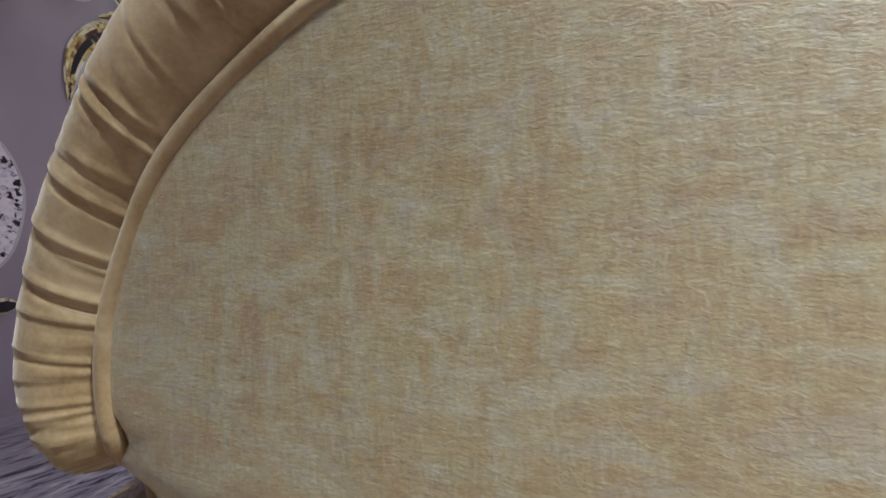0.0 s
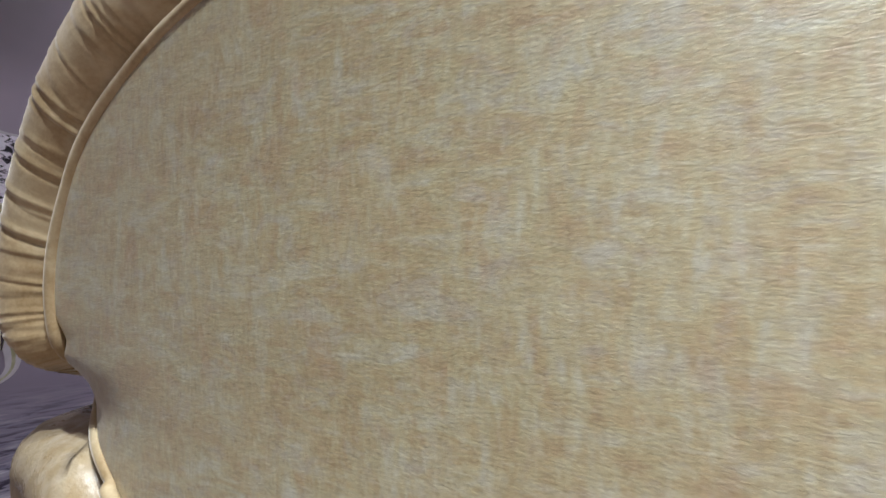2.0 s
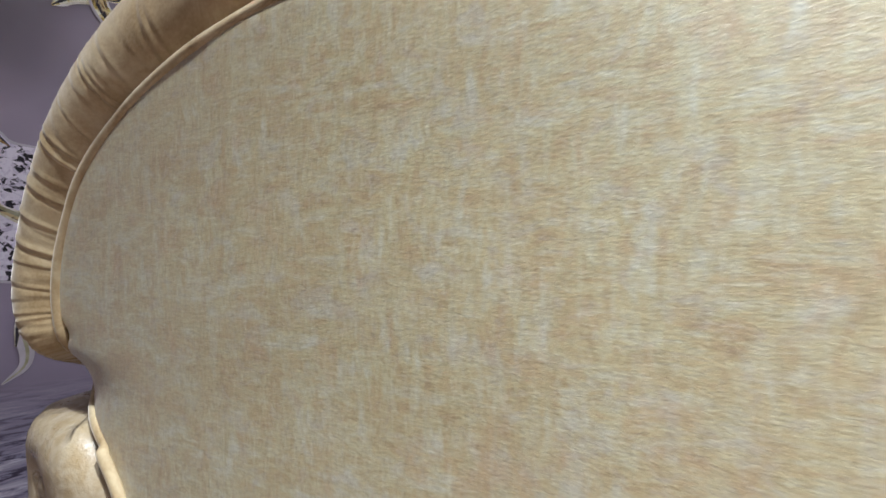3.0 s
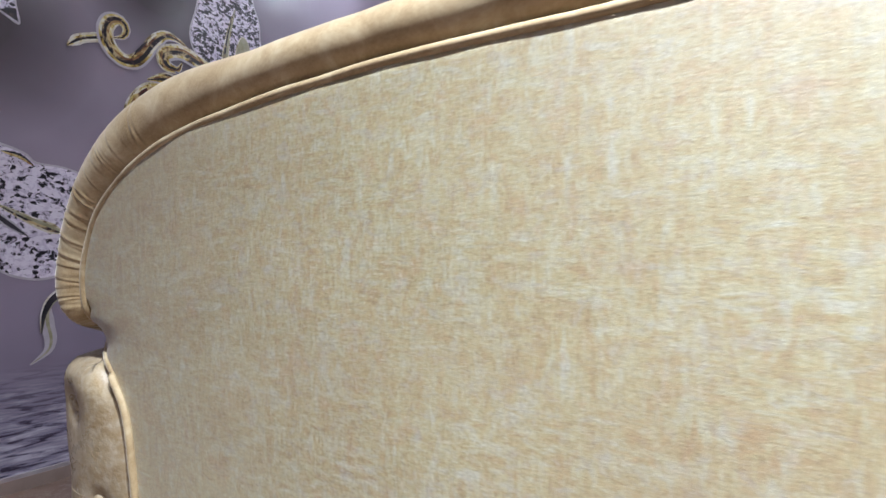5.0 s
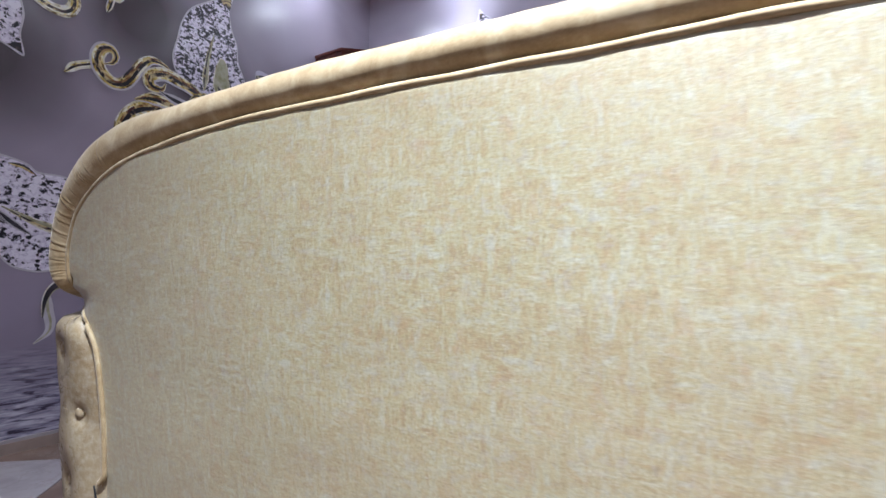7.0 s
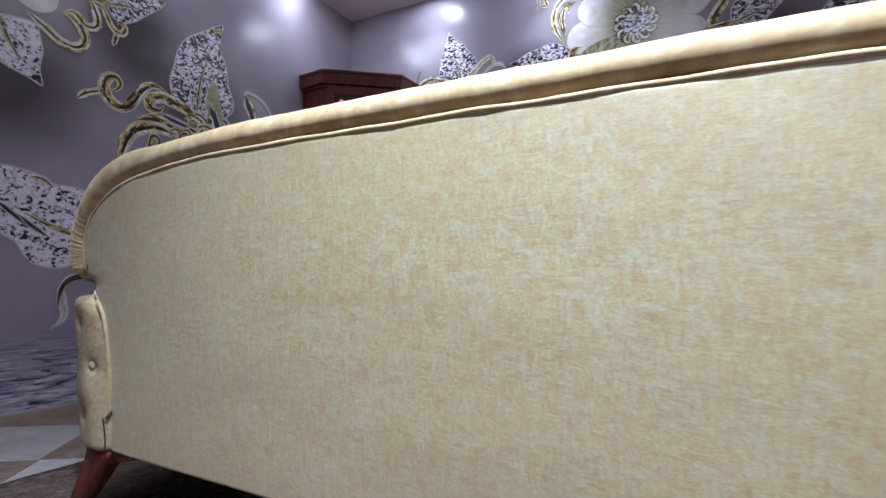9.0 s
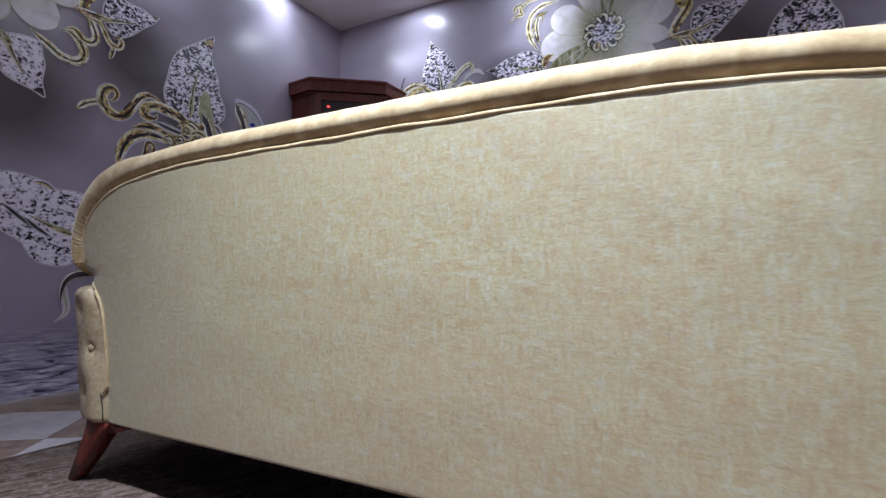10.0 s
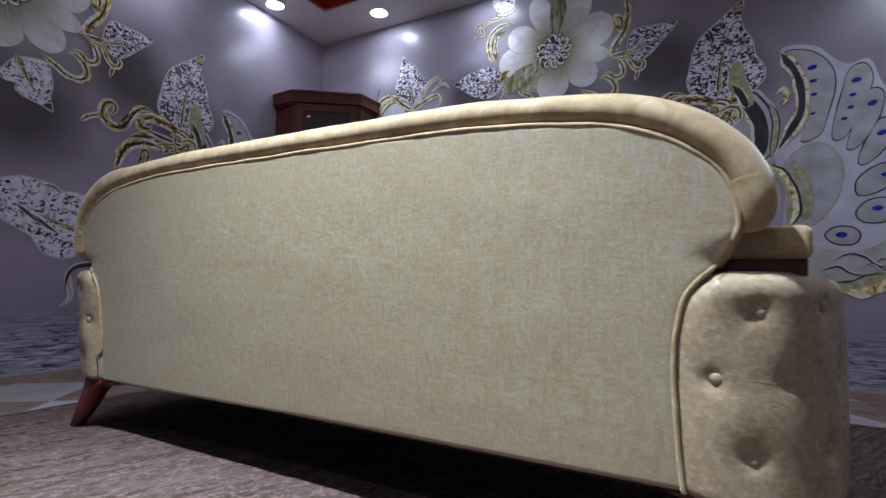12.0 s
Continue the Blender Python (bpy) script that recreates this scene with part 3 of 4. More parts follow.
def leg(side, y, back=True):
    """A splayed tapering leg with a bracket along the frame."""
    bm = bmesh.new()
    f = -1 if back else 1
    secs = ((0.200, -1.080, -0.970, -0.004, 0.072), (0.176, -1.084, -0.990, -0.004, 0.064), (0.150, -1.094, -1.014, -0.005, 0.054), (0.08, -1.128, -1.064, -0.006, 0.044), (0.010, -1.163, -1.122, -0.007, 0.032))
    rows = []
    for z, xa, xb, ya, yb in secs:
        c = 0.006
        ring = [(xa + c, ya), (xb - c, ya), (xb, ya + c), (xb, yb - c), (xb - c, yb), (xa + c, yb), (xa, yb - c), (xa, ya + c)]
        rows.append([Vector((XC - side * x, y - f * q, z)) for x, q in ring])
    bm = grid(rows, close_v=True, caps=True)
    prof = [(-0.985, 0.200), (-0.985, 0.168), (-0.93, 0.180), (-0.868, 0.198)]
    wedge = grid([[Vector((XC - side * x, y - f * q, z)) for x, z in prof] for q in (0.004, 0.060)], close_v=True, caps=True)
    me = bpy.data.meshes.new("t")
    wedge.to_mesh(me)
    wedge.free()
    bm.from_mesh(me)
    bpy.data.meshes.remove(me)
    return bm


def sofa():
    s = thing("sofa", "gold and cream upholstered sofa with tufted arms, standing on a rug", "sofa")
    part("back_panel", back_panel(), CHENILLE, s, "slubbed gold and cream woven outer back")
    part("piping", piping(), VELVET, s, "tan corded piping")
    part("seam", low_seam(), DARK_CLOTH, s, "dark stitched seam")
    part("rolled_edge", rolled_edge(), VELVET, s, "tan velvet padded roll with gathered pleats")
    part("back_body", back_body(), VELVET, s)
    part("seat_base", box(XC - 0.97, XC + 0.97, 0.03, 0.74, 0.196, 0.36, 0.012), LEATHER, s)
    for k in range(3):
        part("seat_cushion", box(XC - 0.93 + 0.62 * k, XC - 0.93 + 0.62 * k + 0.616, 0.14, 0.76, 0.362, 0.47, 0.03, 3), CHENILLE, s)
    part("lining", box(XC - 1.10, XC + 1.10, 0.04, 0.70, 0.190, 0.1955), DARK_CLOTH, s, "black cloth lining underneath", smooth=False)
    bmesh_button = button()
    for side in (-1, 1):
        bm, places, seam = arm_body(side)
        arm = part("arm", bm, LEATHER, s, "tan cream tufted arm with covered buttons")
        for p, nrm in places:
            b = new("button", bmesh_button)
            b.parent = arm
            b.matrix_local = Matrix.Translation(p + nrm * 0.0005) @ nrm.to_track_quat("Z", "Y").to_matrix().to_4x4()
        part("seam", tube(seam, 0.0007, 6), VELVET, arm)
        part("arm_rail", box(*sorted((XC + side * 0.985, XC + side * (1.055 if side < 0 else 1.165))), 0.0 if side < 0 else 0.05, 0.70, 0.600, 0.632, 0.003), WOOD, s, "dark red-brown wooden rail")
        part("arm_pad", box(*sorted((XC + side * 0.985, XC + side * 1.172)), 0.03, 0.74, 0.630, 0.690, 0.014, 3), VELVET, s, "tan velvet arm pad")
        for y, back in ((0.0 if side < 0 else 0.055, True), (0.72, False)):
            part("leg", leg(side, y, back), WOOD, s, "splayed red-brown wooden leg")
    return s


sofa()

# ---------------------------------------------------------------- rug
def rug():
    x0, x1, y0, y1 = -0.56, 3.2, -2.2, 1.78
    rows = []
    n = 90
    for i in range(n + 1):
        y = y0 + (y1 - y0) * i / n
        rows.append([Vector((x0 + (x1 - x0) * j / n + (0.012 * noise.noise((y * 6, 0, 1)) if j in (0, n) else 0), y, 0.009 + 0.0025 * noise.noise((x0 + (x1 - x0) * j / n * 9, y * 9, 0)))) for j in range(n + 1)])
    bm = grid(rows)
    ext = bmesh.ops.extrude_face_region(bm, geom=bm.faces[:])
    for v in ext["geom"]:
        if isinstance(v, bmesh.types.BMVert):
            v.co.z = 0.0005
    return tagged(part("rug", bm, RUG, None), "taupe and cream heathered low pile rug under the sofa", "rug")


rug()


# ---------------------------------------------------------------- corner cabinet
def cabinet():
    c = thing("corner_cabinet", "tall dark red-brown wooden corner display cabinet with glass doors", "cabinet")
    plan = [(WX + 0.004, WY - 0.004), (WX + 0.004, 1.925), (-1.090, 1.905), (-0.640, 2.237), (-0.640, WY - 0.004)]

    def prism(z0, z1, grow):
        mid = Vector((-1.05, 2.25))
        ring = []
        for i, (x, y) in enumerate(plan):
            p = Vector((x, y))
            if i in (2, 3):
                p = p + Vector((0.59, -0.80)).normalized() * grow
            if i == 1:
                p.y -= grow
            if i == 4:
                p.x += grow
            if i == 2:
                p.y -= grow * 0.2
            ring.append(p)
        return grid([[Vector((p.x, p.y, z)) for p in ring] for z in (z0, z1)], close_v=True, caps=True)

    part("plinth", prism(0.0, 0.10, 0.0), WOOD, c, smooth=False)
    part("carcass", prism(0.10, 2.045, -0.03), WOOD, c, smooth=False)
    part("bead", prism(2.026, 2.044, -0.012), WOOD, c, smooth=False)
    part("cornice", prism(2.045, 2.125, 0.012), WOOD, c, "overhanging moulded top", smooth=False)
    part("cornice_cap", prism(2.125, 2.140, 0.022), WOOD, c, smooth=False)
    a, b = Vector((-1.080, 1.912, 0)), Vector((-0.648, 2.231, 0))
    d = (b - a).normalized()
    o = Vector((d.y, -d.x, 0))

    def board(u0, u1, z0, z1, t0, t1):
        bm = bmesh.new()
        vs = [bm.verts.new(a + d * u + o * t + Vector((0, 0, z))) for u in (u0, u1) for t in (t0, t1) for z in (z0, z1)]
        for f in ((0, 1, 3, 2), (4, 6, 7, 5), (0, 4, 5, 1), (2, 3, 7, 6), (0, 2, 6, 4), (1, 5, 7, 3)):
            bm.faces.new([vs[k] for k in f])
        return bm

    length = (b - a).length
    glass = plain("dark_glass", (0.022, 0.010, 0.008), 0.32, vary=0.05, bump=0.0)
    u0, u1 = 0.03, length - 0.03
    door = part("door", board(u0, u1, 0.9, 0.96, -0.02, 0.006), WOOD, c, "framed glass door", smooth=False)
    part("door_frame", board(u0, u1, 1.975, 2.03, -0.02, 0.006), WOOD, door, smooth=False)
    part("door_frame", board(u0, u0 + 0.045, 0.96, 1.975, -0.02, 0.006), WOOD, door, smooth=False)
    part("door_frame", board(u1 - 0.05, u1, 0.96, 1.975, -0.02, 0.006), WOOD, door, smooth=False)
    part("pane", board(u0 + 0.05, u1 - 0.05, 0.96, 1.975, -0.02, -0.006), glass, door, "dark glass pane", smooth=False)
    red = Mat("red_led", 0.4)
    red.b.inputs["Emission Color"].default_value = (1, 0.02, 0.01, 1)
    red.b.inputs["Emission Strength"].default_value = 3.0
    part("indicator", board(0.115, 0.135, 1.925, 1.935, -0.006, -0.003), red.m, c, "small red indicator light", smooth=False)
    return c


cabinet()
# a thin cable that rises behind the cabinet
tagged(part("cable", tube(spline([(-0.655, WY - 0.006, 2.10), (-0.655, WY - 0.008, 2.18), (-0.645, WY - 0.008, 2.22), (-0.627, WY - 0.006, 2.26)], 0.01), 0.003, 6), CABLE_MAT, None), "thin dark cable rising behind the cabinet", "cable")


# ---------------------------------------------------------------- the painted motifs on the walls
# The mural plane: u to the right, z up, lift out of the wall by a few millimetres.
def flat(outline, lift):
    """A thin printed shape from an outline of (u, z)."""
    bm = bmesh.new()
    front = [bm.verts.new((u, -lift, z)) for u, z in outline]
    bm.faces.new(front)
    return bm


def smooth_loop(points, step=0.01):
    p = [Vector((a, 0, b)) for a, b in points]
    n = len(p)
    out = []
    for i in range(n):
        a, b, c, d = p[i - 1], p[i], p[(i + 1) % n], p[(i + 2) % n]
        k = max(3, int((c - b).length / step))
        for j in range(k):
            t = j / k
            q = 0.5 * (2 * b + (c - a) * t + (2 * a - 5 * b + 4 * c - d) * t * t + (3 * b - a - 3 * c + d) * t ** 3)
            out.append((q.x, q.z))
    return out


def strip(points, widths, mats, lift, taper=(0.25, 0.25)):
    """A ribbon of lengthwise bands along (u, z) points."""
    line = spline([(a, 0, b) for a, b in points], 0.012)
    n = len(line)
    edges = [-sum(widths) / 2]
    for w in widths:
        edges.append(edges[-1] + w)
    bm = bmesh.new()
    rows = []
    for i, q in enumerate(line):
        d = (line[min(i + 1, n - 1)] - line[max(i - 1, 0)]).normalized()
        o = Vector((-d.z, 0, d.x))
        t = i / (n - 1)
        f = min(1, 0.12 + t / taper[0]) * min(1, 0.12 + (1 - t) / taper[1]) * (1 + 0.18 * noise.noise((q.x * 12, q.z * 12, lift * 900)))
        rows.append([bm.verts.new(q + o * e * f + Vector((0, -lift, 0))) for e in edges])
    for i in range(n - 1):
        for j in range(len(widths)):
            fc = bm.faces.new((rows[i][j], rows[i + 1][j], rows[i + 1][j + 1], rows[i][j + 1]))
            fc.material_index = j
    return bm


def leaf_outline(base, tip, width, lobes=0.0):
    b, t = Vector(base), Vector(tip)
    d = t - b
    o = Vector((-d.y, d.x)).normalized()
    prof = ((0.0, 0.10), (0.05, 0.55), (0.14, 0.85), (0.28, 1.0), (0.42, 0.96), (0.56, 0.80), (0.70, 0.58), (0.82, 0.34), (0.91, 0.14), (1.0, 0.0))
    left = [b + d * s + o * (w * width / 2 * (1 + lobes * math.sin(s * 23))) for s, w in prof]
    right = [b + d * s - o * (w * width / 2 * (1 + lobes * math.sin(s * 19 + 1))) for s, w in prof[:-1]]
    return [tuple(p) for p in left + right[::-1]]


def mural():
    m = thing("mural", "printed mural of white flowers, crystal leaves and gold scrolls on satin wallpaper", "mural", "wall murals", "structure")
    gold = ([0.007, 0.006, 0.009, 0.006, 0.008], [CREAM, GOLD, BLACK, GOLD, CREAM])
    thin = ([0.004, 0.007, 0.006, 0.005], [HALO, GOLD, BLACK, CREAM])

    def scroll(points, style=gold, lift=0.004, wide=1.0, taper=(0.25, 0.25)):
        part("scroll", strip(points, [w * wide * 1.35 for w in style[0]], style[1], lift, taper), style[1], m, smooth=False)

    def leaf(base, tip, width, lobes=0.06):
        body = smooth_loop(leaf_outline(base, tip, width, lobes))
        b, t = Vector(base), Vector(tip)
        part("leaf_edge", flat(smooth_loop(leaf_outline(b - (t - b) * 0.015, t + (t - b) * 0.02, width * 1.03, lobes)), 0.0022), HALO, m, smooth=False)
        part("leaf", flat(body, 0.003), LEAF, m, "pale leaf filled with dark crystal speckles", smooth=False)
        mid = b.lerp(t, 0.6)
        scroll([tuple(b), tuple(b.lerp(t, 0.3) + Vector((0.008, 0))), tuple(mid)], ([0.006, 0.008, 0.006], [OLIVE, BLACK, CREAM]), 0.0045, width / 0.3, (0.2, 0.9))
        k = t + (b - t) * 0.14
        o = Vector((-(t - b).y, (t - b).x)).normalized() * width * 0.07
        part("leaf_tip", flat([tuple(k + o), tuple(t), tuple(k - o * 0.3)], 0.0042), BLACK, m, smooth=False)

    def cut_leaf(loop, spine, fill):
        """A lobed leaf with a pale rim, a dark tip and a gold and black rib."""
        c = sum((Vector(p) for p in loop), Vector((0, 0))) / len(loop)
        pts = smooth_loop(loop)
        part("leaf_edge", flat([tuple(Vector(p) + (Vector(p) - c).normalized() * 0.008) for p in pts], 0.0022), HALO, m, smooth=False)
        part("leaf", flat(pts, 0.003), fill, m, "pale leaf filled with dark crystal speckles", smooth=False)
        t, a, b = Vector(loop[0]), Vector(loop[1]), Vector(loop[-1])
        part("leaf_tip", flat([tuple(t), tuple(t.lerp(a, 0.85)), tuple(t.lerp(b, 0.55))], 0.0042), BLACK, m, smooth=False)
        scroll(spine, ([0.005, 0.010, 0.009, 0.006], [CREAM, OLIVE, BLACK, CREAM]), 0.0048, 1.0, (0.2, 0.9))

    # large white flower
    cu, cz = 0.91, 2.29
    part("flower_ground", flat(smooth_loop([(cu + r * math.cos(radians(t)), cz + r * math.sin(radians(t))) for t, r in ((0, 0.22), (45, 0.26), (90, 0.34), (135, 0.26), (180, 0.24), (225, 0.36), (270, 0.26), (315, 0.26))]), 0.0020), OLIVE, m, smooth=False)
    for n, (ang, r, w) in enumerate(((184, 0.43, 0.23), (150, 0.40, 0.21), (108, 0.46, 0.17), (60, 0.45, 0.22), (18, 0.44, 0.25), (316, 0.40, 0.20), (268, 0.36, 0.24), (212, 0.43, 0.15), (345, 0.40, 0.13), (84, 0.42, 0.12))):
        a = radians(ang)
        d, o = Vector((math.cos(a), math.sin(a))), Vector((-math.sin(a), math.cos(a)))
        prof = ((0.10, 0.06), (0.3, 0.40), (0.5, 0.80), (0.72, 1.0), (0.88, 0.80), (0.97, 0.42))

        def petal_loop(k, kr):
            side = [Vector((cu, cz)) + d * (r * t * kr) + o * (w * q * k / 2) for t, q in prof]
            other = [Vector((cu, cz)) + d * (r * t * kr) - o * (w * q * k / 2) for t, q in prof[::-1]]
            return [tuple(p) for p in side + [Vector((cu, cz)) + d * r * kr + o * 0.006] + other]

        lift = 0.0026 + 0.0003 * n
        part("petal_edge", flat(smooth_loop(petal_loop(1.02, 1.006)), lift), OLIVE, m, smooth=False)
        part("petal", flat(smooth_loop(petal_loop(0.98, 1.0)), lift + 0.00015), GREEN_PETAL if ang in (84, 212) else PETAL, m, smooth=False)
        for k in (-0.12, 0.2):
            scroll([tuple(Vector((cu, cz)) + d * r * t + o * w * k * q) for t, q in ((0.2, 0.35), (0.45, 0.8), (0.72, 1.0))], ([0.004, 0.003], [PETAL, HALO]), lift + 0.0003, 0.6)
    part("flower_heart_ground", flat(smooth_loop([(cu + (0.115 + 0.02 * math.sin(5 * a)) * math.cos(a), cz + (0.115 + 0.02 * math.sin(5 * a)) * math.sin(a)) for a in [2 * math.pi * k / 20 for k in range(20)]]), 0.0061), BLACK, m, smooth=False)
    part("flower_heart", flat(smooth_loop([(cu + (0.085 + 0.018 * math.sin(7 * a)) * math.cos(a), cz + (0.085 + 0.018 * math.sin(7 * a)) * math.sin(a)) for a in [2 * math.pi * k / 28 for k in range(28)]]), 0.0064), LEAF, m, smooth=False)
    for k in range(12):
        a = 2 * math.pi * k / 12 + 0.3
        p = [(cu + r * math.cos(a + s), cz + r * math.sin(a + s)) for r, s in ((0.07, 0), (0.11, 0.1), (0.125, 0.35), (0.105, 0.45))]
        scroll(p, ([0.004, 0.005, 0.006, 0.004], [INK, CREAM, CREAM, INK]), 0.0068, 1.1)

    # leaves
    leaf((0.51, 2.13), (0.08, 2.19), 0.24)
    leaf((-0.29, 2.07), (-0.41, 2.52), 0.30)
    cut_leaf([(2.096, 2.358), (2.086, 2.252), (2.103, 2.169), (2.14, 2.094), (2.153, 2.008), (2.2, 1.922), (2.188, 1.839), (2.079, 1.752), (1.963, 1.77), (1.861, 1.798), (1.804, 1.832), (1.783, 1.902), (1.804, 1.999), (1.823, 2.089), (1.867, 2.174), (1.954, 2.25)],
             [(1.955, 1.78), (1.968, 1.95), (1.998, 2.10)], LEAF)
    cut_leaf([(1.725, 2.32), (1.676, 2.311), (1.627, 2.323), (1.556, 2.321), (1.49, 2.327), (1.454, 2.307), (1.43, 2.256), (1.424, 2.203), (1.44, 2.152), (1.472, 2.115), (1.516, 2.108), (1.57, 2.144), (1.634, 2.212), (1.694, 2.268)],
             [(1.318, 2.163), (1.44, 2.175), (1.59, 2.22)], LEAF)
    cut_leaf([(1.18, 1.661), (1.118, 1.683), (1.038, 1.708), (1.003, 1.737), (1.009, 1.764), (0.959, 1.764), (0.929, 1.793), (0.943, 1.823), (1.0, 1.90), (1.103, 1.927), (1.147, 1.915), (1.158, 1.867), (1.17, 1.812), (1.164, 1.737)],
             [(0.994, 1.921), (1.03, 1.841), (1.09, 1.74)], LEAF_PALE)
    cut_leaf([(0.86, 1.16), (0.943, 1.222), (1.053, 1.262), (1.144, 1.256), (1.221, 1.237), (1.256, 1.213), (1.339, 1.213), (1.40, 1.188), (1.45, 1.08), (1.43, 0.931), (1.351, 0.856), (1.296, 0.835), (1.241, 0.838), (1.19, 0.856), (1.152, 0.897), (1.125, 0.944), (1.071, 0.976), (0.954, 1.049)],
             [(1.352, 0.990), (1.258, 1.022), (1.149, 1.070)], LEAF_PALE)
    for line in ([(1.04, 1.115), (1.126, 1.046), (1.175, 1.004)], [(1.121, 1.063), (1.187, 1.011), (1.249, 0.970)]):
        scroll(line, ([0.004, 0.010, 0.004], [HALO, INK, HALO]), 0.0050, 1.0, (0.3, 0.4))
    scroll([(1.16, 1.235), (1.21, 1.228), (1.25, 1.205)], ([0.006, 0.005], [AMBER, INK]), 0.0050)

    # gold scrolls round the flower
    scroll([(1.10, 1.973), (1.167, 1.934), (1.244, 1.891), (1.316, 1.894), (1.343, 1.945), (1.314, 2.003), (1.267, 2.03), (1.227, 2.025)], gold, 0.0040, 0.95)
    scroll([(1.245, 2.035), (1.285, 2.055), (1.31, 2.04), (1.338, 2.015), (1.376, 2.018), (1.395, 2.055), (1.37, 2.12), (1.33, 2.17)], gold, 0.0043, 0.85)
    scroll([(1.40, 2.17), (1.43, 2.11), (1.465, 2.055), (1.51, 2.045), (1.525, 2.085), (1.495, 2.10), (1.48, 2.08)], gold, 0.0045, 0.7)
    scroll([(1.484, 2.06), (1.482, 2.018), (1.468, 1.965)], thin)
    scroll([(1.28, 2.165), (1.36, 2.17), (1.44, 2.18)], ([0.008, 0.008, 0.006], [AMBER, BLACK, CREAM]), 0.0052)
    scroll([(1.405, 2.60), (1.425, 2.45), (1.40, 2.33), (1.345, 2.25), (1.325, 2.19), (1.36, 2.15), (1.42, 2.13)], ([0.008, 0.007, 0.010, 0.009, 0.006], [CREAM, GOLD, BLACK, AMBER, GOLD]), 0.0046, 1.0)
    part("bud", flat(smooth_loop([(1.323, 2.449), (1.364, 2.462), (1.404, 2.412), (1.397, 2.35), (1.367, 2.326), (1.337, 2.381)]), 0.0048), GOLD, m, "gold bud", smooth=False)
    scroll([(1.345, 2.44), (1.385, 2.415), (1.378, 2.355)], ([0.005, 0.012, 0.005], [CREAM, BLACK, CREAM]), 0.0052, 0.9)
    scroll([(0.464, 2.257), (0.405, 2.359), (0.39, 2.453), (0.422, 2.536), (0.497, 2.577), (0.608, 2.582)], gold, 0.0046, 0.8)
    scroll([(0.47, 2.30), (0.447, 2.417), (0.465, 2.505), (0.535, 2.524)], ([0.006, 0.008, 0.006, 0.008], [CREAM, BLACK, GOLD, INK]), 0.0050, 1.0)
    scroll([(0.44, 2.34), (0.425, 2.42), (0.445, 2.49), (0.49, 2.50), (0.48, 2.43)], ([0.004, 0.006, 0.004], [CREAM, INK, GOLD]), 0.0054, 1.0)
    scroll([(0.247, 2.502), (0.291, 2.548), (0.345, 2.545), (0.330, 2.59), (0.392, 2.634), (0.482, 2.644), (0.575, 2.67)], gold, 0.0046, 0.6)
    scroll([(0.30, 2.56), (0.285, 2.60), (0.33, 2.62), (0.36, 2.585)], thin, 0.0050)
    part("crystal_cluster", flat(smooth_loop([(0.419, 2.787), (0.456, 2.81), (0.574, 2.81), (0.607, 2.738), (0.552, 2.676), (0.468, 2.688)]), 0.0030), LEAF_PALE, m, smooth=False)
    scroll([(0.42, 2.70), (0.50, 2.66), (0.58, 2.67), (0.62, 2.72)], ([0.006, 0.008, 0.006], [INK, CREAM, BLACK]), 0.0052)
    scroll([(0.50, 2.13), (0.52, 2.19), (0.57, 2.21)], ([0.012, 0.012, 0.008], [AMBER, BLACK, GOLD]))
    scroll([(0.50, 2.12), (0.53, 2.06), (0.50, 1.99), (0.46, 1.95)], thin)
    scroll([(0.64, 2.06), (0.66, 2.02), (0.72, 1.99), (0.76, 1.97)], thin)
    # scrolls round the small leaf
    scroll([(-0.28, 2.08), (-0.22, 2.15), (-0.14, 2.24), (-0.07, 2.27), (-0.04, 2.22), (-0.09, 2.19)], ([0.010, 0.008, 0.010], [CREAM, OLIVE, CREAM]))
    scroll([(-0.12, 2.16), (-0.06, 2.20), (0.0, 2.21), (0.05, 2.17)], ([0.010, 0.006, 0.008], [HALO, CREAM, HALO]))
    scroll([(-0.72, 2.06), (-0.66, 2.15), (-0.56, 2.19), (-0.48, 2.17), (-0.40, 2.10), (-0.30, 2.05), (-0.20, 2.09), (-0.08, 2.13), (-0.03, 2.08), (-0.07, 2.02)])
    scroll([(-0.66, 2.04), (-0.60, 2.12), (-0.52, 2.16), (-0.46, 2.14)], ([0.02, 0.012, 0.014], [GOLD, AMBER, CREAM]))
    part("petal", flat(smooth_loop([(-0.62, 2.02), (-0.55, 2.10), (-0.46, 2.12), (-0.38, 2.04), (-0.42, 1.94), (-0.56, 1.93)]), 0.0026), PETAL, m, smooth=False)
    # long scrolls beside the tall leaf
    wide = ([0.008, 0.009, 0.014, 0.008, 0.007, 0.006], [HALO, GOLD, BLACK, AMBER, GOLD, CREAM])
    scroll([(1.90, 1.74), (1.95, 1.67), (2.03, 1.63), (2.10, 1.64)], wide)
    scroll([(1.90, 1.58), (1.96, 1.68), (2.04, 1.74), (2.10, 1.72)], wide)
    scroll([(1.94, 1.66), (2.00, 1.70), (2.06, 1.69), (2.07, 1.63), (2.02, 1.60)], gold, 0.0056, 0.8)
    scroll([(1.322, 1.645), (1.359, 1.683), (1.403, 1.707), (1.447, 1.728)], gold, 0.0040, 0.75)
    scroll([(1.47, 1.735), (1.505, 1.752), (1.518, 1.785), (1.497, 1.812), (1.460, 1.800), (1.440, 1.755), (1.456, 1.702), (1.502, 1.667), (1.552, 1.674), (1.59, 1.716), (1.628, 1.784), (1.674, 1.831), (1.731, 1.832), (1.775, 1.815)], wide, 0.0043, 0.85)
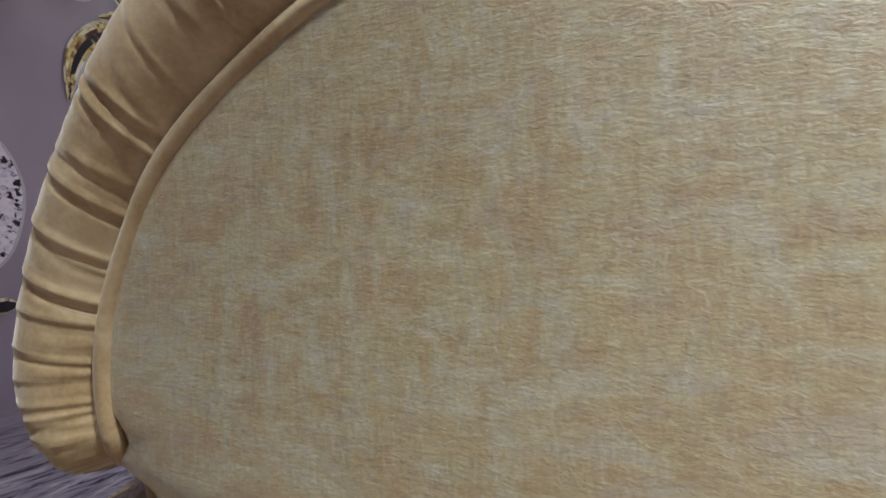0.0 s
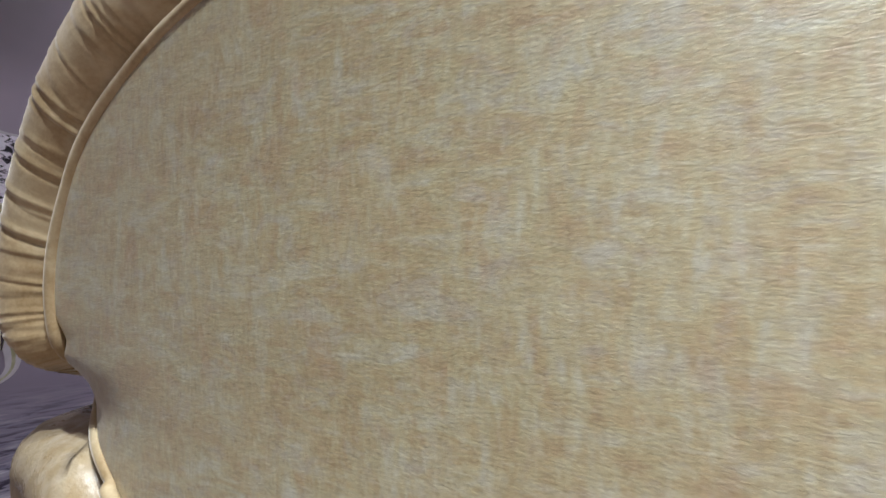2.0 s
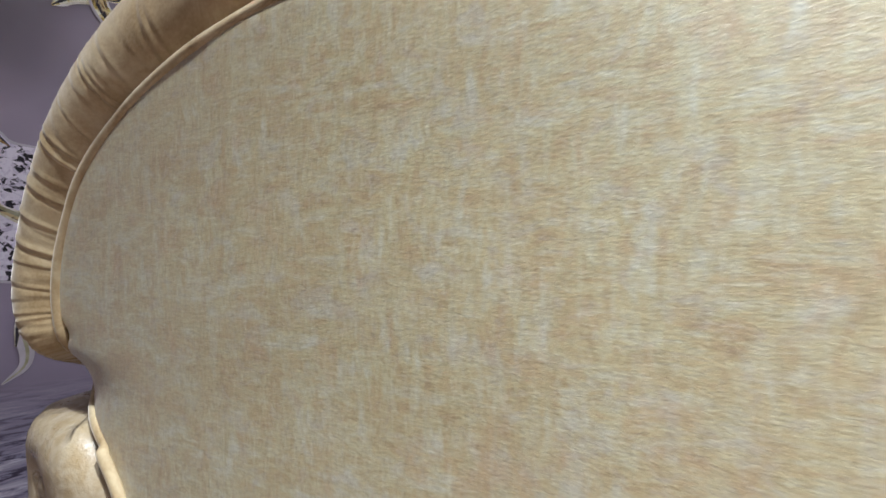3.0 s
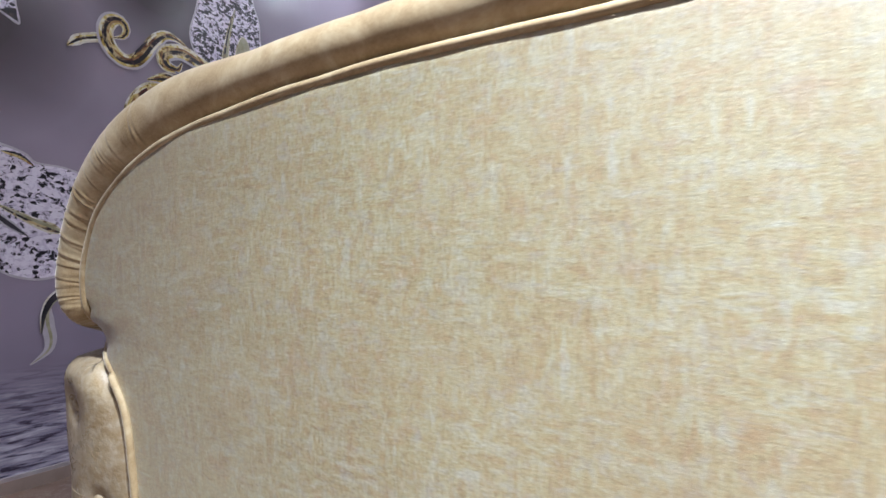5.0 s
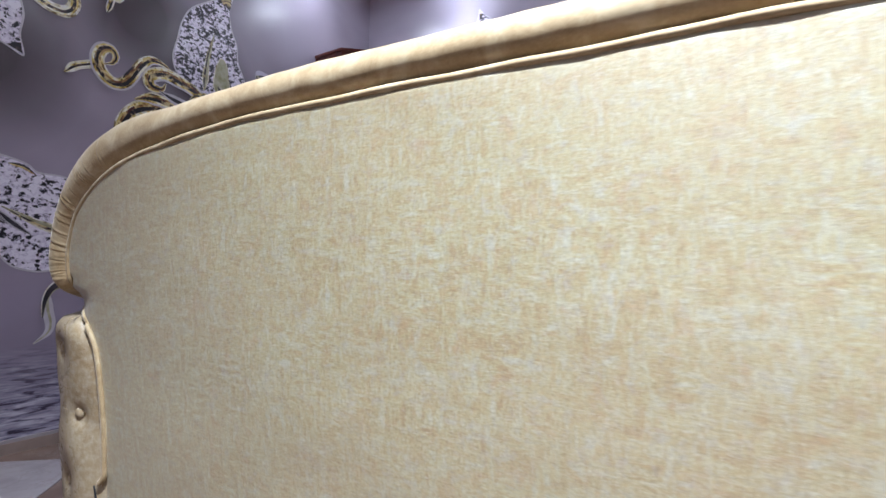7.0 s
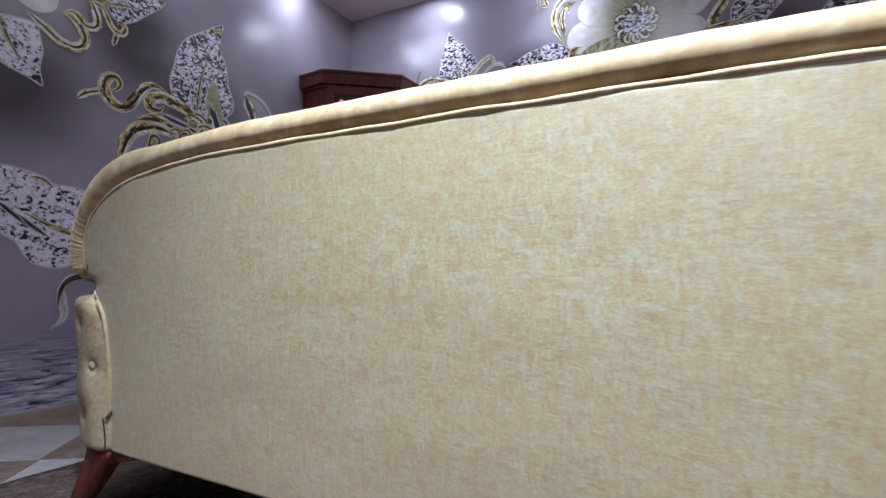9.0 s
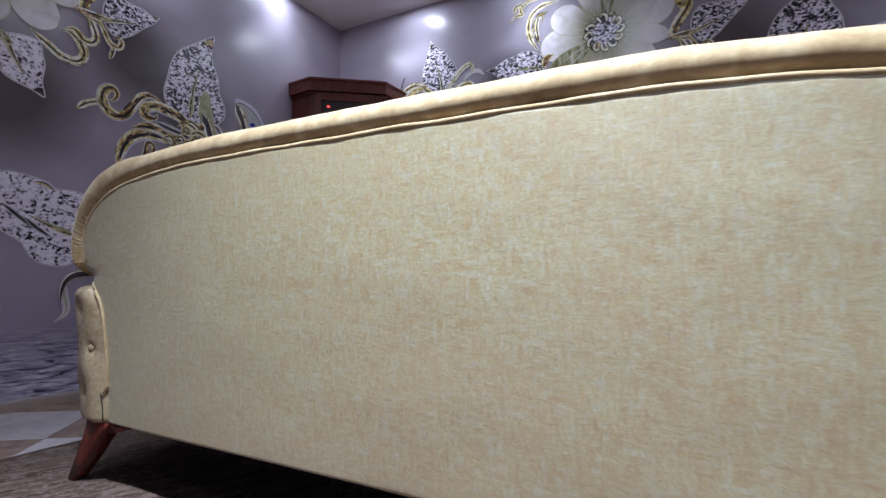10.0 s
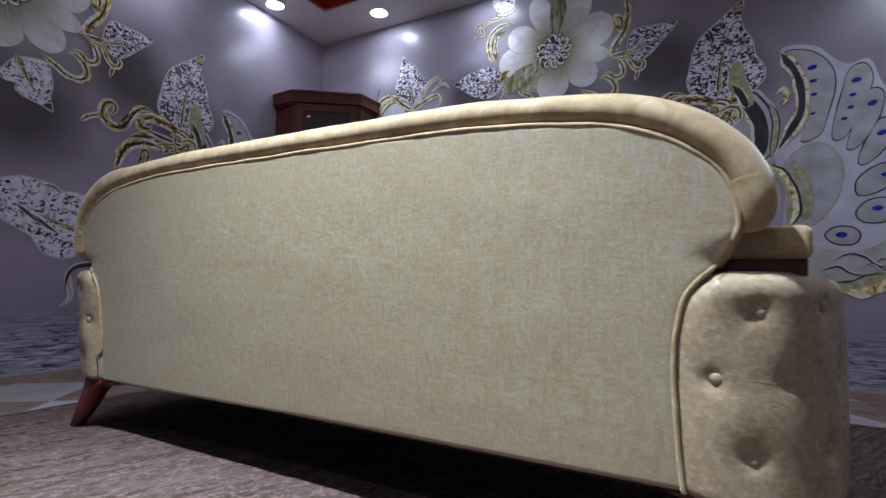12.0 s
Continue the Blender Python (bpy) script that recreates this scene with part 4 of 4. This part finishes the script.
    scroll([(1.55, 1.70), (1.575, 1.735), (1.60, 1.775)], ([0.005, 0.007], [AMBER, INK]), 0.0050)
    scroll([(1.75, 1.745), (1.732, 1.712), (1.682, 1.712), (1.672, 1.752), (1.737, 1.787), (1.807, 1.781), (1.891, 1.761), (1.987, 1.726)], wide, 0.0046, 0.9)
    scroll([(1.545, 1.36), (1.550, 1.451), (1.576, 1.528), (1.628, 1.582), (1.716, 1.612), (1.803, 1.612), (1.919, 1.590)], wide, 0.0042, 1.0)
    scroll([(1.608, 1.625), (1.685, 1.652), (1.782, 1.648), (1.882, 1.622), (1.972, 1.610)], wide, 0.0047, 0.9)
    scroll([(1.667, 1.445), (1.688, 1.506), (1.700, 1.563), (1.735, 1.548), (1.731, 1.50), (1.690, 1.449)], ([0.005, 0.008, 0.008, 0.005], [GOLD, AMBER, BLACK, CREAM]), 0.0048, 0.9)
    for du, dz, k in ((0, 0, 1.0), (0.02, -0.045, 0.85), (0.035, 0.03, 0.7)):
        loop = [(1.874, 1.699), (1.914, 1.738), (1.973, 1.725), (2.005, 1.693), (1.956, 1.632), (1.898, 1.647), (1.917, 1.689)]
        scroll([(1.93 + (u - 1.93) * k + du, 1.69 + (z - 1.69) * k + dz) for u, z in loop], ([0.005, 0.007, 0.010, 0.006], [CREAM, GOLD, INK, GOLD]), 0.0054, 0.9)
    band = smooth_loop([(2.011, 1.83), (2.025, 1.94), (2.05, 1.985), (2.085, 1.96), (2.10, 1.88), (2.14, 1.72), (2.09, 1.69), (2.05, 1.77)])
    part("band_edge", flat([(2.07 + (u - 2.07) * 1.10, 1.84 + (z - 1.84) * 1.03) for u, z in band], 0.0054), CREAM, m, smooth=False)
    part("band", flat(band, 0.0057), OLIVE, m, smooth=False)
    scroll([(2.036, 1.83), (2.078, 1.763), (2.110, 1.675)], ([0.008, 0.028, 0.008], [CREAM, INK, CREAM]), 0.0060, 1.0)
    # hooked tendril low on the wall
    scroll([(1.46, 0.803), (1.369, 0.789), (1.328, 0.762), (1.308, 0.712), (1.305, 0.650)], ([0.007, 0.022, 0.004], [CREAM, INK, OLIVE]), 0.0045, 0.9, (0.1, 0.7))
    scroll([(1.322, 0.752), (1.319, 0.690), (1.333, 0.633), (1.327, 0.591), (1.280, 0.550)], ([0.012, 0.007, 0.010], [HALO, OLIVE, HALO]), 0.004, 1.0, (0.3, 0.5))

    # fan ornament: rounded panels with blue stones
    def outlined(loop, fill, name="panel", edge=INK, rim=0.010, lift=0.0034):
        c = Vector((sum(p[0] for p in loop) / len(loop), sum(p[1] for p in loop) / len(loop)))
        pts = smooth_loop(loop)

        def grown(k):
            return [tuple(Vector(p) + (Vector(p) - c).normalized() * k) for p in pts]
        part(name + "_border", flat(grown(rim * 1.7), lift - 0.0012), LILAC, m, smooth=False)
        part(name + "_outline", flat(grown(rim * 0.8), lift - 0.0006), edge, m, smooth=False)
        part(name, flat(pts, lift), fill, m, smooth=False)

    def stone(u, z, r, turn=10):
        a = radians(turn)
        part("stone", flat([(u + r * 1.35 * math.cos(t) * math.cos(a) - r * 0.8 * math.sin(t) * math.sin(a), z + r * 1.35 * math.cos(t) * math.sin(a) + r * 0.8 * math.sin(t) * math.cos(a))
                            for t in [2 * math.pi * k / 16 for k in range(16)]], 0.0052), BLUE, m, "dark blue stone", smooth=False)

    part("fan_ground", flat(smooth_loop([(2.28, 2.0), (2.44, 2.0), (2.54, 1.90), (2.60, 1.86), (2.69, 1.87), (2.74, 1.73), (2.79, 1.66), (2.83, 1.50), (2.84, 1.25), (2.84, 1.0), (2.67, 0.83), (2.49, 0.82), (2.32, 0.89), (2.27, 0.98),
                                         (2.33, 1.15), (2.24, 1.36), (2.35, 1.56), (2.38, 1.75)]), 0.0016), LILAC, m, smooth=False)
    part("wash_ground", flat(smooth_loop([(2.27, 0.93), (2.48, 0.87), (2.66, 0.86), (2.84, 0.95), (2.84, 0.72), (2.64, 0.60), (2.50, 0.60), (2.36, 0.70)]), 0.0013), WASH, m, smooth=False)
    outlined([(2.30, 1.97), (2.42, 1.97), (2.51, 1.88), (2.535, 1.76), (2.50, 1.60), (2.46, 1.48), (2.37, 1.45), (2.40, 1.58), (2.385, 1.75)], PALE)
    scroll([(2.285, 1.985), (2.35, 1.88), (2.385, 1.75), (2.375, 1.60), (2.30, 1.47), (2.24, 1.38)], ([0.010, 0.022, 0.012, 0.008], [CREAM, INK, CREAM, OLIVE]), 0.0050, 1.2, (0.1, 0.3))
    outlined([(2.60, 1.82), (2.67, 1.845), (2.70, 1.76), (2.66, 1.62), (2.58, 1.46), (2.52, 1.44), (2.52, 1.52), (2.56, 1.68)], PALE)
    outlined([(2.66, 1.66), (2.71, 1.70), (2.745, 1.66), (2.72, 1.54), (2.64, 1.40), (2.58, 1.38), (2.60, 1.48)], PALE)
    outlined([(2.72, 1.52), (2.78, 1.50), (2.76, 1.40), (2.68, 1.30), (2.63, 1.29), (2.64, 1.36)], PALE)
    outlined([(2.40, 1.42), (2.50, 1.40), (2.555, 1.28), (2.53, 1.12), (2.45, 0.99), (2.36, 0.95), (2.29, 1.02), (2.31, 1.20), (2.29, 1.32)], PALE, edge=OLIVE)
    part("panel_shade", flat(smooth_loop([(2.32, 1.33), (2.37, 1.30), (2.42, 1.15), (2.41, 1.02), (2.35, 0.98), (2.32, 1.05), (2.335, 1.18)]), 0.0042), OLIVE, m, smooth=False)
    for loop in ([(2.62, 1.20), (2.70, 1.27), (2.78, 1.28), (2.79, 1.20), (2.70, 1.13), (2.62, 1.12)], [(2.61, 1.02), (2.66, 1.08), (2.75, 1.09), (2.79, 1.03), (2.73, 0.97), (2.64, 0.97)],
                 [(2.47, 0.90), (2.51, 0.94), (2.58, 0.94), (2.62, 0.90), (2.59, 0.85), (2.51, 0.855)]):
        outlined(loop, PALE)
    for u, z, r, t in ((2.432, 1.87, 0.018, 10), (2.436, 1.79, 0.014, 10), (2.436, 1.71, 0.012, 10), (2.427, 1.60, 0.010, 10), (2.63, 1.76, 0.018, 10), (2.612, 1.68, 0.012, 10), (2.60, 1.61, 0.012, 10),
                       (2.57, 1.55, 0.011, 10), (2.695, 1.62, 0.017, 20), (2.73, 1.45, 0.018, 20), (2.74, 1.22, 0.016, 0), (2.70, 1.04, 0.018, 0), (2.54, 0.90, 0.020, 0)):
        stone(u, z, r, t)
    # curved bands before the fan
    part("band_ground", flat(smooth_loop([(2.05, 1.72), (2.16, 1.74), (2.26, 1.62), (2.26, 1.44), (2.18, 1.26), (2.05, 1.22), (1.98, 1.45)]), 0.0026), PALE, m, smooth=False)
    scroll([(2.06, 1.78), (2.14, 1.70), (2.19, 1.58), (2.19, 1.44), (2.13, 1.30)], ([0.012, 0.012, 0.034, 0.016, 0.008, 0.012], [CREAM, INK, INK, PALE, INK, HALO]), 0.0054, 1.2, (0.15, 0.3))
    scroll([(2.22, 1.70), (2.25, 1.58), (2.24, 1.46), (2.22, 1.36)], ([0.006, 0.020, 0.006], [INK, OLIVE, INK]), 0.0056)
    scroll([(2.20, 1.33), (2.28, 1.25), (2.33, 1.12), (2.32, 1.0), (2.26, 0.93)], ([0.016, 0.022, 0.010], [OLIVE, GOLD, INK]), 0.0056, 1.0, (0.2, 0.3))
    scroll([(2.25, 1.74), (2.29, 1.77), (2.31, 1.71), (2.27, 1.66)], ([0.008, 0.010, 0.006], [AMBER, CREAM, AMBER]), 0.0058)
    scroll([(1.72, 1.70), (1.80, 1.68), (1.92, 1.66), (2.02, 1.62)], ([0.010, 0.012, 0.010], [HALO, INK, HALO]), 0.005)
    # low swirl of leaves by the water
    scroll([(2.52, 0.60), (2.62, 0.61), (2.72, 0.66), (2.80, 0.74)], ([0.03, 0.03], [GOLD, OLIVE]), 0.004, 1.3, (0.3, 0.3))
    scroll([(2.44, 0.70), (2.52, 0.73), (2.58, 0.69), (2.66, 0.68)], ([0.005, 0.006], [INK, HALO]), 0.0046)
    scroll([(2.50, 0.76), (2.57, 0.80), (2.64, 0.78), (2.70, 0.73), (2.78, 0.75)], ([0.005, 0.006], [INK, HALO]), 0.0046)
    scroll([(2.66, 0.72), (2.71, 0.77), (2.76, 0.74), (2.72, 0.70), (2.67, 0.74), (2.62, 0.71)], ([0.004, 0.005], [INK, HALO]), 0.0049)
    scroll([(2.74, 0.71), (2.79, 0.76), (2.83, 0.73), (2.79, 0.69)], ([0.004, 0.005], [INK, HALO]), 0.0049)
    scroll([(2.50, 0.64), (2.58, 0.65), (2.64, 0.68), (2.72, 0.69)], ([0.005, 0.005], [INK, OLIVE]), 0.0049)
    # fine coils where the bands cross before the tall leaf
    for u, z, k in ((1.78, 1.60, 0.05), (1.86, 1.62, 0.04), (1.95, 1.60, 0.05), (1.90, 1.69, 0.035)):
        scroll([(u, z), (u + k, z + k * 0.7), (u + 1.6 * k, z - k * 0.1), (u + k, z - k * 0.5), (u + 0.5 * k, z)], ([0.004, 0.006, 0.005], [CREAM, INK, GOLD]), 0.0062)
    return m


north = mural()
north.location = (0.018, WY, -0.012)
copy_thing(north, Matrix.Translation((WX, -0.847, -0.148)) @ Matrix.Rotation(radians(90), 4, "Z"))


# ---------------------------------------------------------------- floor tiles
def tiles():
    side, turn, origin = 0.46, radians(41), Vector((-0.734, 0.17))
    gap = 0.0018
    h = side / 2 - gap

    def tile_mesh(name, mat):
        b = 0.0025
        rows = [[Vector((sx * q, sy * q, z)) for sx, sy in ((-1, -1), (1, -1), (1, 1), (-1, 1))] for q, z in ((h, -0.004), (h, -b * 0.6), (h - b, 0.0))]
        bm = grid(rows, close_v=True)
        bm.faces.new([v for v in bm.verts if v.co.z == 0.0])
        return mesh_of(name, bm, mat, smooth=False)

    light, brown = tile_mesh("light_tile", TILE_LIGHT), tile_mesh("brown_tile", TILE_BROWN)
    for i in range(-12, 14):
        for j in range(-14, 12):
            u, v = (i + 0.5) * side, (j + 0.5) * side
            x = origin.x + u * math.cos(turn) - v * math.sin(turn)
            y = origin.y + u * math.sin(turn) + v * math.cos(turn)
            if not (WX - 0.33 < x < EX + 0.33 and SY - 0.33 < y < WY + 0.33):
                continue
            place = Matrix.Translation((x, y, 0)) @ Matrix.Rotation(turn, 4, "Z")
            me = light if (i + j) % 2 else brown
            reach = 0.33
            if x - reach < WX or x + reach > EX or y - reach < SY or y + reach > WY:
                # a tile cut along the wall
                bm = bmesh.new()
                bm.from_mesh(me)
                for co, no in (((WX, 0, 0), (-1, 0, 0)), ((EX, 0, 0), (1, 0, 0)), ((0, SY, 0), (0, -1, 0)), ((0, WY, 0), (0, 1, 0))):
                    back = place.inverted()
                    bmesh.ops.bisect_plane(bm, geom=bm.verts[:] + bm.edges[:] + bm.faces[:], plane_co=back @ Vector(co), plane_no=back.to_3x3() @ Vector(no), clear_outer=True)
                if not bm.faces:
                    bm.free()
                    continue
                me = mesh_of("cut_tile", bm, me.materials[0], smooth=False)
            ob = new("tile", me)
            ob.parent = floor
            ob.matrix_local = place


tiles()
